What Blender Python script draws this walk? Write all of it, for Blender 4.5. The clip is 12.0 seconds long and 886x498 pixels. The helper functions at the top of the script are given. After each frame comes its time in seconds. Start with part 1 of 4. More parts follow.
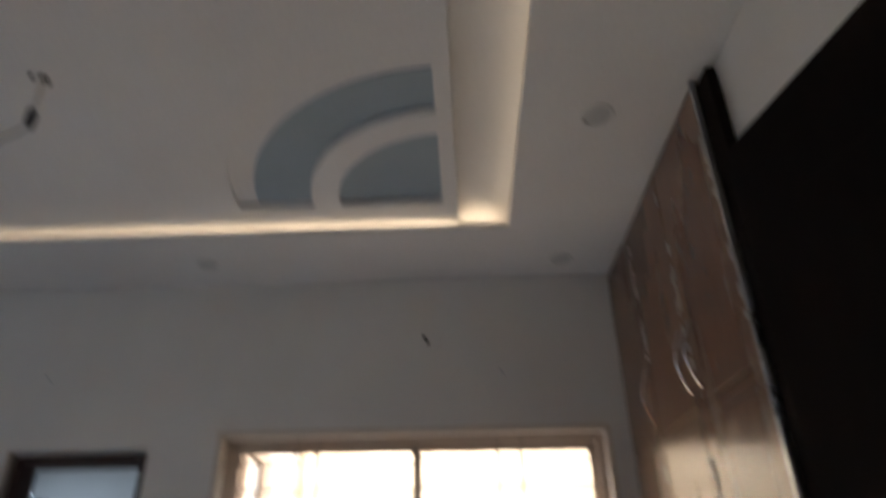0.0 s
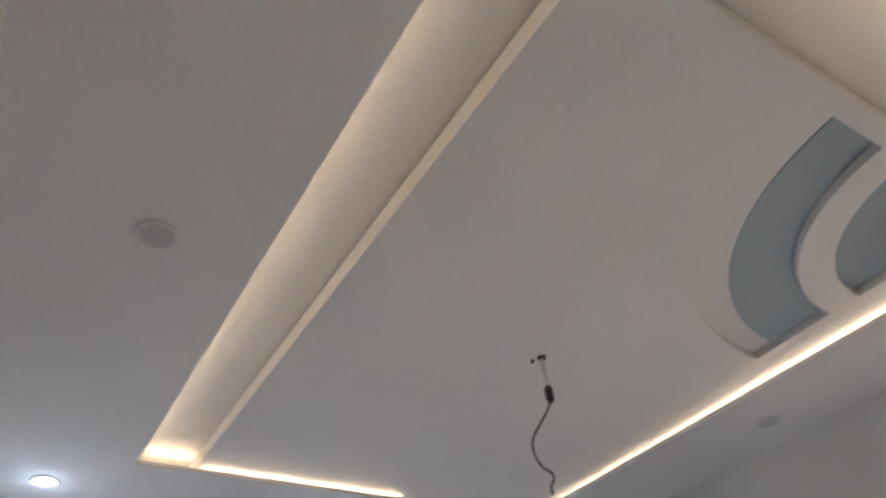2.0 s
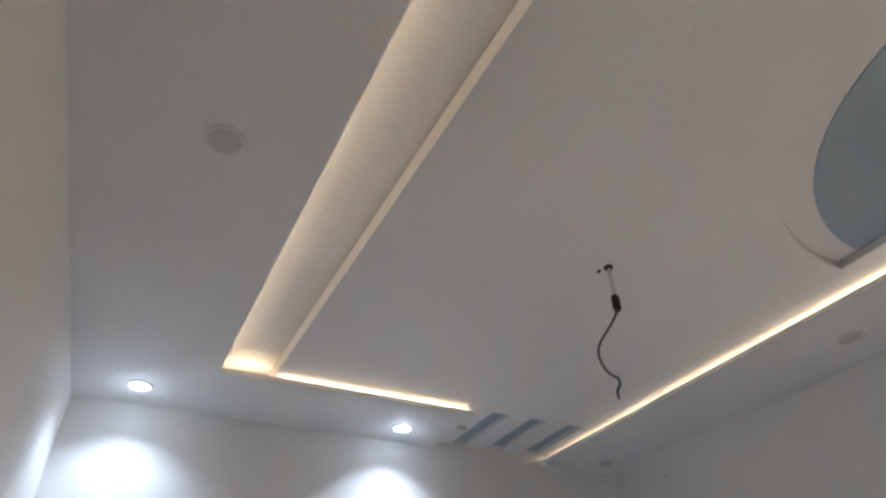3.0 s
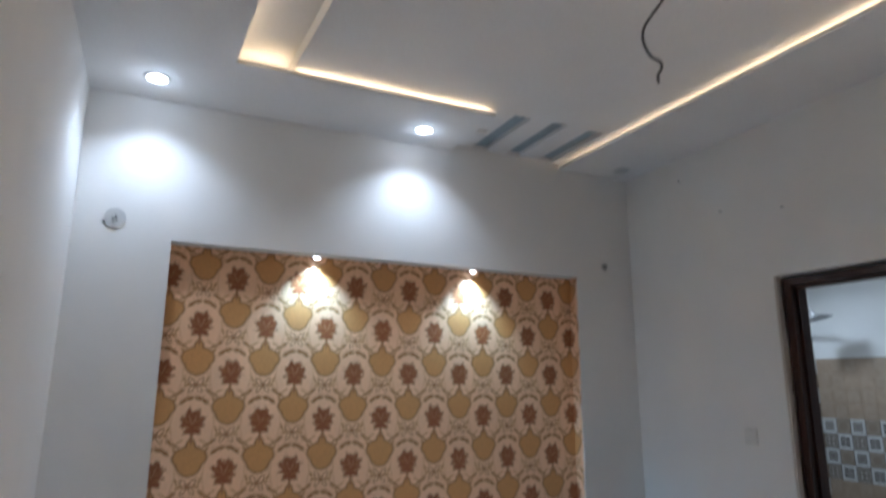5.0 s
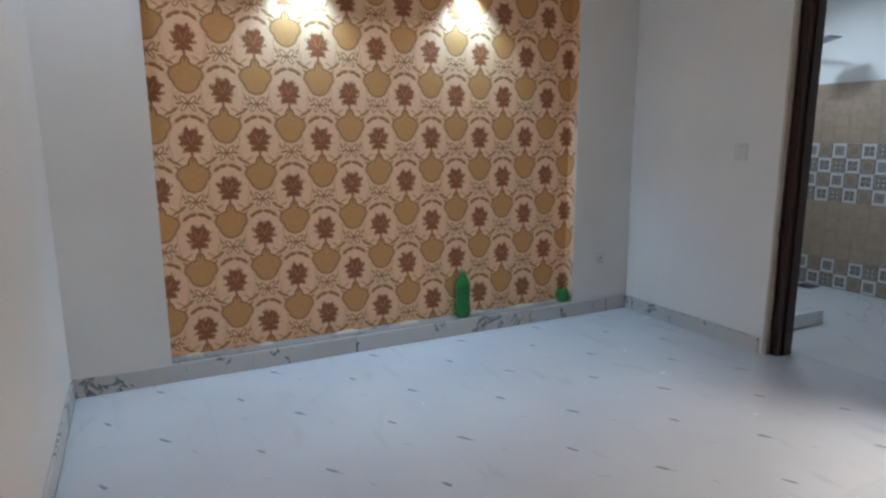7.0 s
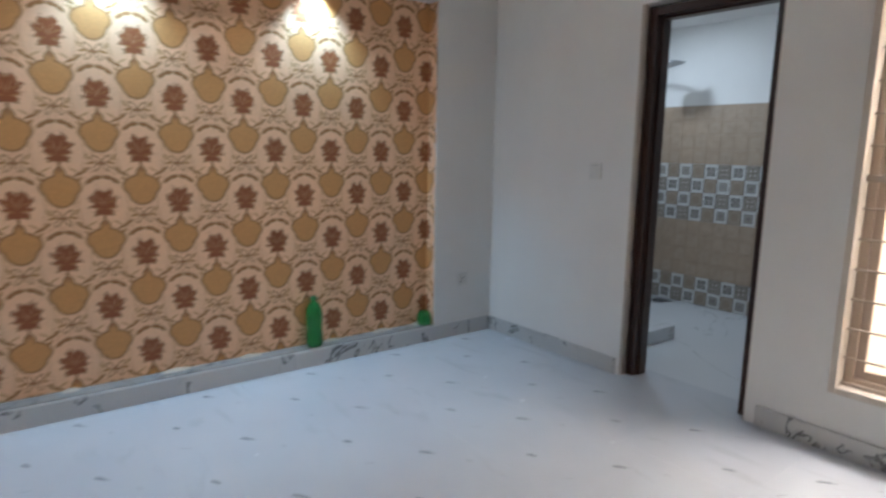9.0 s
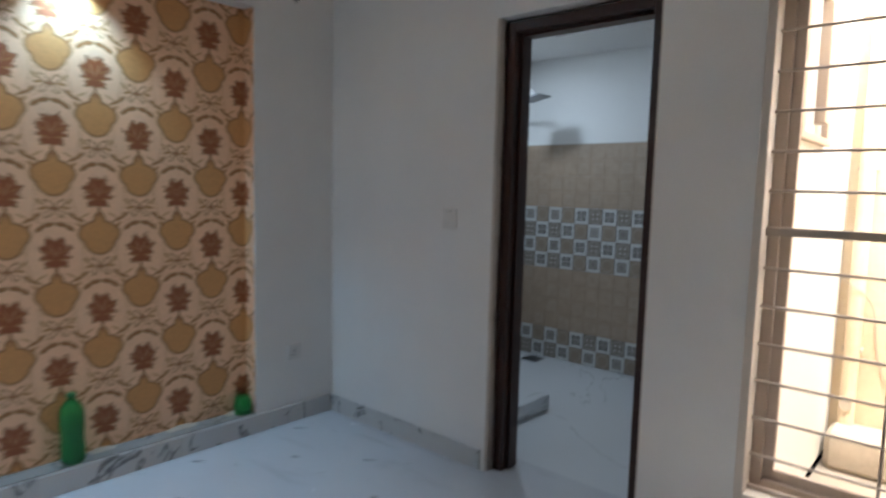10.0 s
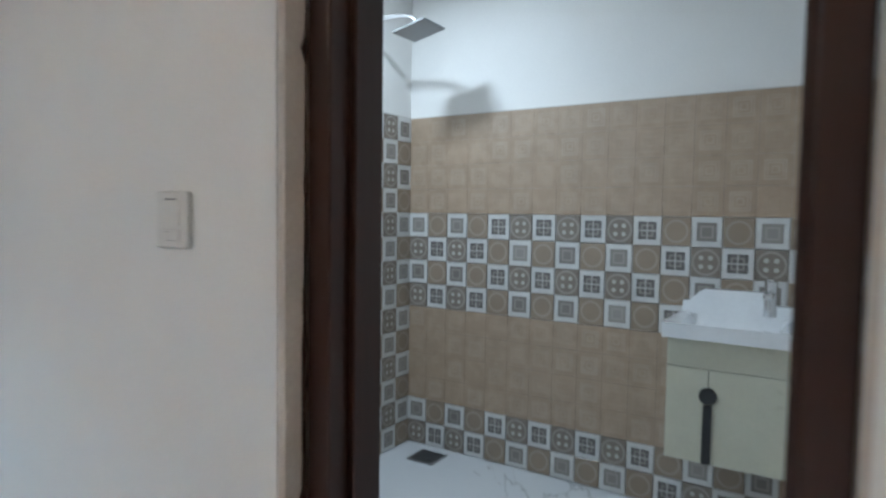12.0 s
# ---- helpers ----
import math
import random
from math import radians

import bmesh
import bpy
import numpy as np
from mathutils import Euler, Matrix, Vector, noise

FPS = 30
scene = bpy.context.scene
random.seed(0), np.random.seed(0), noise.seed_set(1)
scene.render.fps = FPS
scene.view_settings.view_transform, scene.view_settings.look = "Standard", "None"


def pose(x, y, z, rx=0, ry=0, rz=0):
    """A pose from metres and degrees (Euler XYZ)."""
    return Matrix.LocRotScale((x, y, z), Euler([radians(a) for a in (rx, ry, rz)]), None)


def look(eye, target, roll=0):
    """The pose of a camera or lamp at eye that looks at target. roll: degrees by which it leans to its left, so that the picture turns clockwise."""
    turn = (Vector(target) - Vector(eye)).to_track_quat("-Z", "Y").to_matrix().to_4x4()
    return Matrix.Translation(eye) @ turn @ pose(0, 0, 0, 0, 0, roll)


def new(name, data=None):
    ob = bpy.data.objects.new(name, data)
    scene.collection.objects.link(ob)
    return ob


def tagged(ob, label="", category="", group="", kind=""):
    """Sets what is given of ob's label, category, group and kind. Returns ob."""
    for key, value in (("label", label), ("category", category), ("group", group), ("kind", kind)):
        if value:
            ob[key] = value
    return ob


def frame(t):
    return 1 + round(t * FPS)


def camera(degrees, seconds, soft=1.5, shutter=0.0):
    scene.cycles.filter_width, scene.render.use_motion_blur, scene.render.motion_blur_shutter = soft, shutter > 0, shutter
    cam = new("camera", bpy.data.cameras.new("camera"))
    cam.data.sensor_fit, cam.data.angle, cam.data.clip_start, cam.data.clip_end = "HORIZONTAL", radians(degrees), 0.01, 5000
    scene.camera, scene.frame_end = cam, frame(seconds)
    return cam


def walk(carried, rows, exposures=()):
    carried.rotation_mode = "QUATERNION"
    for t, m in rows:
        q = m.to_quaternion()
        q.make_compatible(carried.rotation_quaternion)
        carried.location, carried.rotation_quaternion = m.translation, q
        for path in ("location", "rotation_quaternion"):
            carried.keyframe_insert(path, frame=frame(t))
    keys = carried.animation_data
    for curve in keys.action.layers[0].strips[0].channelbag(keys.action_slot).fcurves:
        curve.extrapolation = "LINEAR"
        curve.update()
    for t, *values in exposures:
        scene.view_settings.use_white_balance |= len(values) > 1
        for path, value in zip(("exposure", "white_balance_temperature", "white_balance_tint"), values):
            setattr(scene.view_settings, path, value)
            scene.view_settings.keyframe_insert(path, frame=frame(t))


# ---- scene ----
cam = camera(71.5, 12.0, soft=2.4, shutter=0.5)
PATH = [
    (0, (3.632, -3.307, 1.530), (3.571, -1.538, 2.461), -0.9),
    (0.2, (3.651, -3.332, 1.557), (3.431, -1.702, 2.695), -2.6),
    (0.5, (3.690, -3.343, 1.594), (3.288, -1.844, 2.855), -4.7),
    (1, (3.769, -3.320, 1.650), (2.971, -2.113, 3.030), -1.9),
    (1.5, (3.821, -3.295, 1.708), (2.757, -2.308, 3.084), -5.2),
    (2, (3.827, -3.280, 1.716), (2.607, -2.450, 3.066), -5.6),
    (2.5, (3.802, -3.248, 1.665), (2.457, -2.526, 2.957), -3.0),
    (2.7, (3.777, -3.240, 1.653), (2.395, -2.533, 2.914), -2.1),
    (4.3, (3.683, -3.247, 1.593), (2.012, -2.467, 2.367), 0.2),
    (4.5, (3.658, -3.243, 1.579), (1.951, -2.452, 2.258), 0.2),
    (5, (3.596, -3.256, 1.518), (1.823, -2.433, 1.941), 0.2),
    (5.5, (3.562, -3.247, 1.459), (1.737, -2.441, 1.604), 0.2),
    (6, (3.532, -3.259, 1.396), (1.712, -2.435, 1.300), -0.0),
    (6.5, (3.513, -3.307, 1.335), (1.722, -2.470, 1.033), -0.5),
    (8.3, (3.519, -3.23, 1.331), (1.815, -2.285, 0.882), 0.4),
    (8.5, (3.489, -3.196, 1.337), (1.829, -2.169, 0.902), -0.6),
    (9, (3.343, -3.011, 1.342), (1.778, -1.809, 1.014), 1.0),
    (9.5, (3.112, -2.715, 1.344), (1.709, -1.32, 1.053), -0.5),
    (10, (2.915, -2.293, 1.361), (1.595, -0.803, 1.164), 1.4),
    (10.5, (2.658, -1.901, 1.379), (1.47, -0.298, 1.236), 1.7),
    (11, (2.418, -1.467, 1.337), (1.235, 0.142, 1.239), 1.4),
    (11.5, (2.145, -1.032, 1.248), (1.029, 0.625, 1.144), 0.9),
    (11.7, (2.040, -0.896, 1.262), (0.975, 0.788, 1.096), 1.6),
    (12, (1.909, -0.669, 1.229), (0.842, 1.021, 1.115), 0.8),
]
EXPOSURES = [(0.0, -0.55, 6150, 14), (0.5, 0.32, 6150, 17), (1.0, 0.29, 6100, 18), (2.5, 0.20, 6300, 15), (4.5, 0.03, 6200, 14), (6.0, 0.10, 6250, 14), (6.5, 0.27, 6300, 14), (8.5, 0.33, 6500, 15), (9.0, 0.36, 6400, 14), (9.5, 0.15, 6350, 13), (10.5, -0.05, 6200, 12), (11.2, 0.5, 6300, 10), (12.0, 0.90, 6500, 11)]
walk(cam, [(t, look(eye, target, roll)) for t, eye, target, roll in PATH], EXPOSURES)

# ---------------------------------------------------------------- world and light
world = bpy.data.worlds.new("world")
scene.world = world
world.use_nodes = True
wn = world.node_tree.nodes
sky = wn.new("ShaderNodeTexSky")
sky.sky_type, sky.sun_disc = "NISHITA", False
sky.sun_elevation, sky.sun_rotation = radians(66), radians(137)
wn["Background"].inputs["Strength"].default_value = 0.035
world.node_tree.links.new(sky.outputs[0], wn["Background"].inputs["Color"])

H, ZP, ZU = 3.07, 3.12, 3.21          # border, centre panel and channel of the false ceiling
RS, RE = -3.70, 4.52                  # south wall, east wall
BHL = 2.38
WT = 0.23                             # wall thickness


def lamp(name, kind, m, power, colour, **more):
    data = bpy.data.lights.new(name, kind)
    data.energy, data.color = power, colour
    for k, v in more.items():
        if k == "size":
            data.size = v
        elif k == "size_y":
            data.shape, data.size_y = "RECTANGLE", v
        elif k == "radius":
            data.shadow_soft_size = v
        elif k == "angle":
            data.angle = v
        elif k == "spot":
            data.spot_size, data.spot_blend = v
    ob = new(name, data)
    ob.matrix_world = m
    return ob


SUN = (-0.30, 0.32, -1.0)
lamp("sun", "SUN", look((0, 0, 0), SUN), 4.0, (1, 0.90, 0.76), angle=radians(0.5))
WARM = (1.0, 0.78, 0.50)
COOL = (0.66, 0.82, 1.0)
lamp("window_daylight", "AREA", look((3.35, 0.90, 3.0), (3.35, 1.75, 1.0)), 166, (1.0, 0.98, 0.94), size=2.2, size_y=0.9)
lamp("bathroom_light", "AREA", look((0.32, 1.08, BHL), (0.32, 1.08, 0)), 11, (0.66, 0.84, 1.0), size=0.12, size_y=0.12)
for k, (x, y) in enumerate(((0.28, -3.368), (0.255, -1.837))):
    lamp("downlight_beam", "SPOT", look((x, y, H - 0.012), (x - 0.03, y, 0)), 38, COOL, spot=(radians(125), 0.8), radius=0.04)
    lamp("downlight_glow", "POINT", Matrix.Translation((x, y, H - 0.03)), 0.8, COOL, radius=0.02)
for y in (-2.41, -1.345):
    lamp("niche_beam", "SPOT", look((-0.035, y, 2.240), (-0.075, y, 1.6)), 46, (0.42, 0.73, 1.0), spot=(radians(105), 0.75), radius=0.015)

# cove strips lie on the border behind its upstand and shine up and in
def cove(x0, y0, x1, y1, inx, iny, z0=H + 0.03, power=0.54, lean=0.3, back=0.02):
    length = math.hypot(x1 - x0, y1 - y0)
    cx, cy = (x0 + x1) / 2 - inx * back, (y0 + y1) / 2 - iny * back
    ob = lamp("cove_strip", "AREA", Matrix.Identity(4), power * length, WARM, size=length, size_y=0.02)
    z = Vector((-inx * lean, -iny * lean, -1)).normalized()
    x = Vector((x1 - x0, y1 - y0, 0)).normalized()
    y = z.cross(x)
    ob.matrix_world = Matrix.Translation((cx, cy, z0)) @ Matrix((x, y, z)).transposed().to_4x4()


# inner edges of the border round the tray
TW, TE, TN_W, TN_E, TY_W, TY_E, TS_W, TS_E = 0.622, 3.870, -0.636, -0.603, -1.532, -2.07, -3.012, -2.862
cove(TW, -2.70, TW, TY_W - 0.02, 1, 0, H + 0.026, 0.80, 1.2, 0.050)
cove(TW, -2.99, TW, -2.75, 1, 0, H + 0.040, 1.5, 0.1, 0.15)
cove(0.02, TN_W, 3.61, TN_E, 0, -1, H + 0.026, 0.72, 1.2, 0.065)
cove(3.64, TN_E, TE - 0.02, TN_E, 0, -1, H + 0.040, 1.6, 0.1, 0.13)
cove(TE, TN_E - 0.02, TE, TY_E + 0.02, -1, 0, H + 0.045, 0.27)
cove(TE + 0.02, TY_E, RE - 0.05, TY_E, 0, -1, H + 0.045, 0.52)
cove(TW + 0.03, TS_W, RE - 0.05, TS_E, 0, 1, H + 0.032, 0.15, 1.6)
cove(TW + 0.03, TS_W, RE - 0.05, TS_E, 0, 1, H + 0.055, 0.36, 8.0, 0.04)

# ---------------------------------------------------------------- materials
MATS = {}


def nodes(name, rough=0.6, metal=0.0, spec=0.5, coat=0.0):
    m = bpy.data.materials.new(name)
    m.use_nodes = True
    nt = m.node_tree
    b = nt.nodes["Principled BSDF"]
    b.inputs["Roughness"].default_value, b.inputs["Metallic"].default_value = rough, metal
    b.inputs["Specular IOR Level"].default_value, b.inputs["Coat Weight"].default_value = spec, coat
    MATS[name] = m
    return m, nt, b


def add(nt, kind, **inputs):
    n = nt.nodes.new("ShaderNode" + kind)
    for k, v in inputs.items():
        key = k.replace("_", " ")
        if key in n.inputs:
            n.inputs[key].default_value = v
    return n


def coords(nt, world_space=True, scale=(1, 1, 1), rot=(0, 0, 0)):
    src = nt.nodes.new("ShaderNodeNewGeometry").outputs["Position"] if world_space else nt.nodes.new("ShaderNodeTexCoord").outputs["Object"]
    mp = nt.nodes.new("ShaderNodeMapping")
    mp.inputs["Scale"].default_value, mp.inputs["Rotation"].default_value = scale, rot
    nt.links.new(src, mp.inputs["Vector"])
    return mp.outputs["Vector"]


def ramp(nt, fac, stops):
    r = nt.nodes.new("ShaderNodeValToRGB")
    while len(r.color_ramp.elements) < len(stops):
        r.color_ramp.elements.new(0.5)
    for e, (p, c) in zip(r.color_ramp.elements, stops):
        e.position, e.color = p, (*c, 1)
    nt.links.new(fac, r.inputs["Fac"])
    return r.outputs["Color"]


def mixc(nt, fac, a, b, mode="MIX"):
    m = nt.nodes.new("ShaderNodeMix")
    m.data_type, m.blend_type = "RGBA", mode
    for sock, v in ((m.inputs["Factor"], fac), (m.inputs["A"], a), (m.inputs["B"], b)):
        if isinstance(v, (int, float)):
            sock.default_value = v
        elif isinstance(v, tuple):
            sock.default_value = (*v, 1)
        else:
            nt.links.new(v, sock)
    return m.outputs["Result"]


def math_node(nt, op, a, b=None, c=None):
    m = nt.nodes.new("ShaderNodeMath")
    m.operation = op
    for i, v in enumerate((a, b, c)):
        if v is None:
            continue
        if isinstance(v, (int, float)):
            m.inputs[i].default_value = v
        else:
            nt.links.new(v, m.inputs[i])
    return m.outputs[0]


def noise_tex(nt, vec, scale, detail=4, rough=0.55, distort=0.0):
    n = add(nt, "TexNoise", Scale=scale, Detail=detail, Roughness=rough, Distortion=distort)
    nt.links.new(vec, n.inputs["Vector"])
    return n.outputs["Fac"]


def bump(nt, b, height, strength=0.2, distance=0.002):
    n = add(nt, "Bump", Strength=strength, Distance=distance)
    nt.links.new(height, n.inputs["Height"])
    nt.links.new(n.outputs["Normal"], b.inputs["Normal"])


def mottled(name, dark, light, scale=3, fine=90, rough=0.6, metal=0.0, bumps=0.15, dist=0.002, stretch=(1, 1, 1), coat=0.0, spec=0.5, lo=0.35, hi=0.65):
    m, nt, b = nodes(name, rough, metal, spec, coat)
    v = coords(nt, True, stretch)
    big, small = noise_tex(nt, v, scale, 5), noise_tex(nt, v, fine, 3)
    both = math_node(nt, "ADD", math_node(nt, "MULTIPLY", big, 0.7), math_node(nt, "MULTIPLY", small, 0.3))
    nt.links.new(ramp(nt, both, ((lo, dark), (hi, light))), b.inputs["Base Color"])
    r = math_node(nt, "ADD", math_node(nt, "MULTIPLY", big, 0.2), rough - 0.1)
    nt.links.new(r, b.inputs["Roughness"])
    bump(nt, b, small, bumps, dist)
    return m


def plain(name, colour, rough=0.5, metal=0.0, **k):
    c = colour
    return mottled(name, tuple(v * 0.9 for v in c), c, 6, 60, rough, metal, k.pop("bumps", 0.06), 0.001, **k)


mottled("wall_paint", (0.73, 0.715, 0.69), (0.80, 0.785, 0.76), 1.3, 140, 0.62, bumps=0.12)
mottled("ceiling_paint", (0.72, 0.70, 0.68), (0.80, 0.785, 0.77), 1.0, 60, 0.7, bumps=0.06)
mottled("blue_grey_paint", (0.30, 0.37, 0.42), (0.36, 0.43, 0.48), 2.0, 80, 0.65, bumps=0.05)
mottled("reveal_plaster", (0.48, 0.42, 0.37), (0.60, 0.54, 0.48), 6, 120, 0.85, bumps=0.2)
mottled("outside_wall_paint", (0.66, 0.52, 0.35), (0.80, 0.70, 0.54), 1.2, 40, 0.8, bumps=0.3, dist=0.004)
mottled("outside_concrete", (0.42, 0.35, 0.27), (0.60, 0.52, 0.42), 3, 60, 0.9, bumps=0.3)
mottled("dark_wood", (0.028, 0.0105, 0.007), (0.054, 0.021, 0.014), 2, 40, 0.38, bumps=0.15, stretch=(1, 1, 0.08), coat=0.10, spec=0.3)
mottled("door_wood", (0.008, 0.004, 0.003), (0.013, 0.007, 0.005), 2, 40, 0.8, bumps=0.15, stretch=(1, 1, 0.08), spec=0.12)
mottled("laminate_brown", (0.11, 0.050, 0.024), (0.17, 0.085, 0.045), 1.5, 30, 0.26, bumps=0.05, stretch=(1, 1, 0.2), coat=0.2)
plain("silver_edge", (0.55, 0.56, 0.58), 0.3, 0.9)
plain("chrome", (0.75, 0.76, 0.78), 0.15, 1.0, bumps=0.0)
plain("grey_steel", (0.32, 0.33, 0.34), 0.35, 0.9)
plain("window_aluminium", (0.52, 0.42, 0.34), 0.45, 0.2)
plain("window_trim", (0.66, 0.58, 0.50), 0.5)
plain("grille_paint", (0.42, 0.35, 0.29), 0.5)
plain("white_plastic", (0.72, 0.71, 0.68), 0.35)
plain("black_rubber", (0.02, 0.02, 0.022), 0.5)
plain("cable_grey", (0.10, 0.095, 0.09), 0.5)
plain("ceramic_white", (0.82, 0.84, 0.86), 0.12, coat=0.6, bumps=0.0)
plain("vanity_cream", (0.60, 0.585, 0.47), 0.3, coat=0.2)
plain("tile_joint", (0.62, 0.60, 0.57), 0.8)
plain("floor_joint", (0.50, 0.50, 0.51), 0.8)
plain("lens_off", (0.55, 0.55, 0.54), 0.4)
plain("masking_film", (0.55, 0.54, 0.52), 0.4)

m, nt, b = nodes("lamp_glow")
b.inputs["Emission Color"].default_value, b.inputs["Emission Strength"].default_value = (0.85, 0.93, 1, 1), 14
m, nt, b = nodes("green_glass", 0.12)
b.inputs["Base Color"].default_value, b.inputs["Transmission Weight"].default_value = (0.04, 0.36, 0.08, 1), 0.55
b.inputs["IOR"].default_value = 1.45
m, nt, b = nodes("window_glass", 0.02)
b.inputs["Base Color"].default_value, b.inputs["Transmission Weight"].default_value, b.inputs["IOR"].default_value = (0.97, 0.97, 0.95, 1), 1.0, 1.1


def marble(name, base, vein, amount, scale, rough):
    m, nt, b = nodes(name, rough, coat=0.3)
    v = coords(nt)
    info = nt.nodes.new("ShaderNodeObjectInfo")
    off = nt.nodes.new("ShaderNodeVectorMath")
    off.operation = "MULTIPLY_ADD"
    nt.links.new(v, off.inputs[0])
    off.inputs[1].default_value = (1, 1, 1)
    rnd = nt.nodes.new("ShaderNodeCombineXYZ")
    nt.links.new(math_node(nt, "MULTIPLY", info.outputs["Random"], 23.0), rnd.inputs[0])
    nt.links.new(rnd.outputs[0], off.inputs[2])
    v = off.outputs[0]
    d = noise_tex(nt, v, scale, 6, 0.55, 1.2)
    line = math_node(nt, "ABSOLUTE", math_node(nt, "SUBTRACT", d, 0.5))
    soft = noise_tex(nt, v, scale * 0.5, 3)
    patch = math_node(nt, "GREATER_THAN", noise_tex(nt, v, scale * 1.6, 2), 0.5)
    lines = ramp(nt, line, ((0.0, (1, 1, 1)), (amount, (0, 0, 0))))
    fac = math_node(nt, "MULTIPLY", lines, patch)
    clouds = ramp(nt, soft, ((0.3, tuple(c * 0.88 for c in base)), (0.7, base)))
    nt.links.new(mixc(nt, fac, clouds, vein), b.inputs["Base Color"])
    bump(nt, b, noise_tex(nt, v, 60, 3), 0.03, 0.001)
    return m


marble("skirting_marble", (0.57, 0.56, 0.545), (0.10, 0.095, 0.095), 0.030, 3.2, 0.35)
# skirting marble again, base colour darkened to offset the niche beams
marble("ledge_marble_dimmed", (0.30, 0.29, 0.275), (0.10, 0.095, 0.095), 0.030, 3.2, 0.5)
marble("bath_floor_marble", (0.68, 0.70, 0.72), (0.44, 0.45, 0.46), 0.006, 0.7, 0.2)


def floor_marble():
    m, nt, b = nodes("floor_marble", 0.26, coat=0.25)
    M = math_node
    v = coords(nt)
    soft = noise_tex(nt, v, 1.1, 3)
    clouds = ramp(nt, soft, ((0.25, (0.51, 0.53, 0.57)), (0.75, (0.60, 0.62, 0.65))))
    streak = noise_tex(nt, coords(nt, True, (1, 3.5, 1), (0, 0, radians(35))), 2.2, 4, 0.5, 0.6)
    clouds = mixc(nt, ramp(nt, streak, ((0.60, (0, 0, 0)), (0.72, (0.35, 0.35, 0.35)))), clouds, (0.40, 0.41, 0.43))
    sep = nt.nodes.new("ShaderNodeSeparateXYZ")
    nt.links.new(nt.nodes.new("ShaderNodeTexCoord").outputs["Object"], sep.inputs[0])
    wob = noise_tex(nt, v, 34, 3)
    for cx, cy, la, lb, turn in ((-0.149, 0.088, 0.030, 0.0085, 38), (0.146, -0.142, 0.026, 0.0075, 30), (-0.118, 0.112, 0.016, 0.004, 50), (0.02, 0.20, 0.020, 0.003, 20), (-0.21, -0.16, 0.024, 0.003, 55)):
        du, dw = M(nt, "SUBTRACT", sep.outputs["X"], cx), M(nt, "SUBTRACT", sep.outputs["Y"], cy)
        ca, sa = math.cos(radians(turn)), math.sin(radians(turn))
        p = M(nt, "DIVIDE", M(nt, "ADD", M(nt, "MULTIPLY", du, ca), M(nt, "MULTIPLY", dw, sa)), la)
        q = M(nt, "DIVIDE", M(nt, "SUBTRACT", M(nt, "MULTIPLY", dw, ca), M(nt, "MULTIPLY", du, sa)), lb)
        d = M(nt, "SQRT", M(nt, "ADD", M(nt, "MULTIPLY", p, p), M(nt, "MULTIPLY", q, q)))
        d = M(nt, "MULTIPLY", M(nt, "ADD", d, M(nt, "MULTIPLY", M(nt, "SUBTRACT", wob, 0.5), 1.6)), 0.5)
        fleck = ramp(nt, d, ((0.38, (1, 1, 1)), (0.62, (0, 0, 0))))
        clouds = mixc(nt, M(nt, "MULTIPLY", fleck, 0.72 if lb > 0.006 else 0.35), clouds, (0.13, 0.13, 0.14))
    nt.links.new(clouds, b.inputs["Base Color"])
    nt.links.new(M(nt, "ADD", M(nt, "MULTIPLY", noise_tex(nt, v, 5, 4), 0.16), 0.16), b.inputs["Roughness"])
    bump(nt, b, noise_tex(nt, v, 30, 3), 0.03, 0.001)


floor_marble()


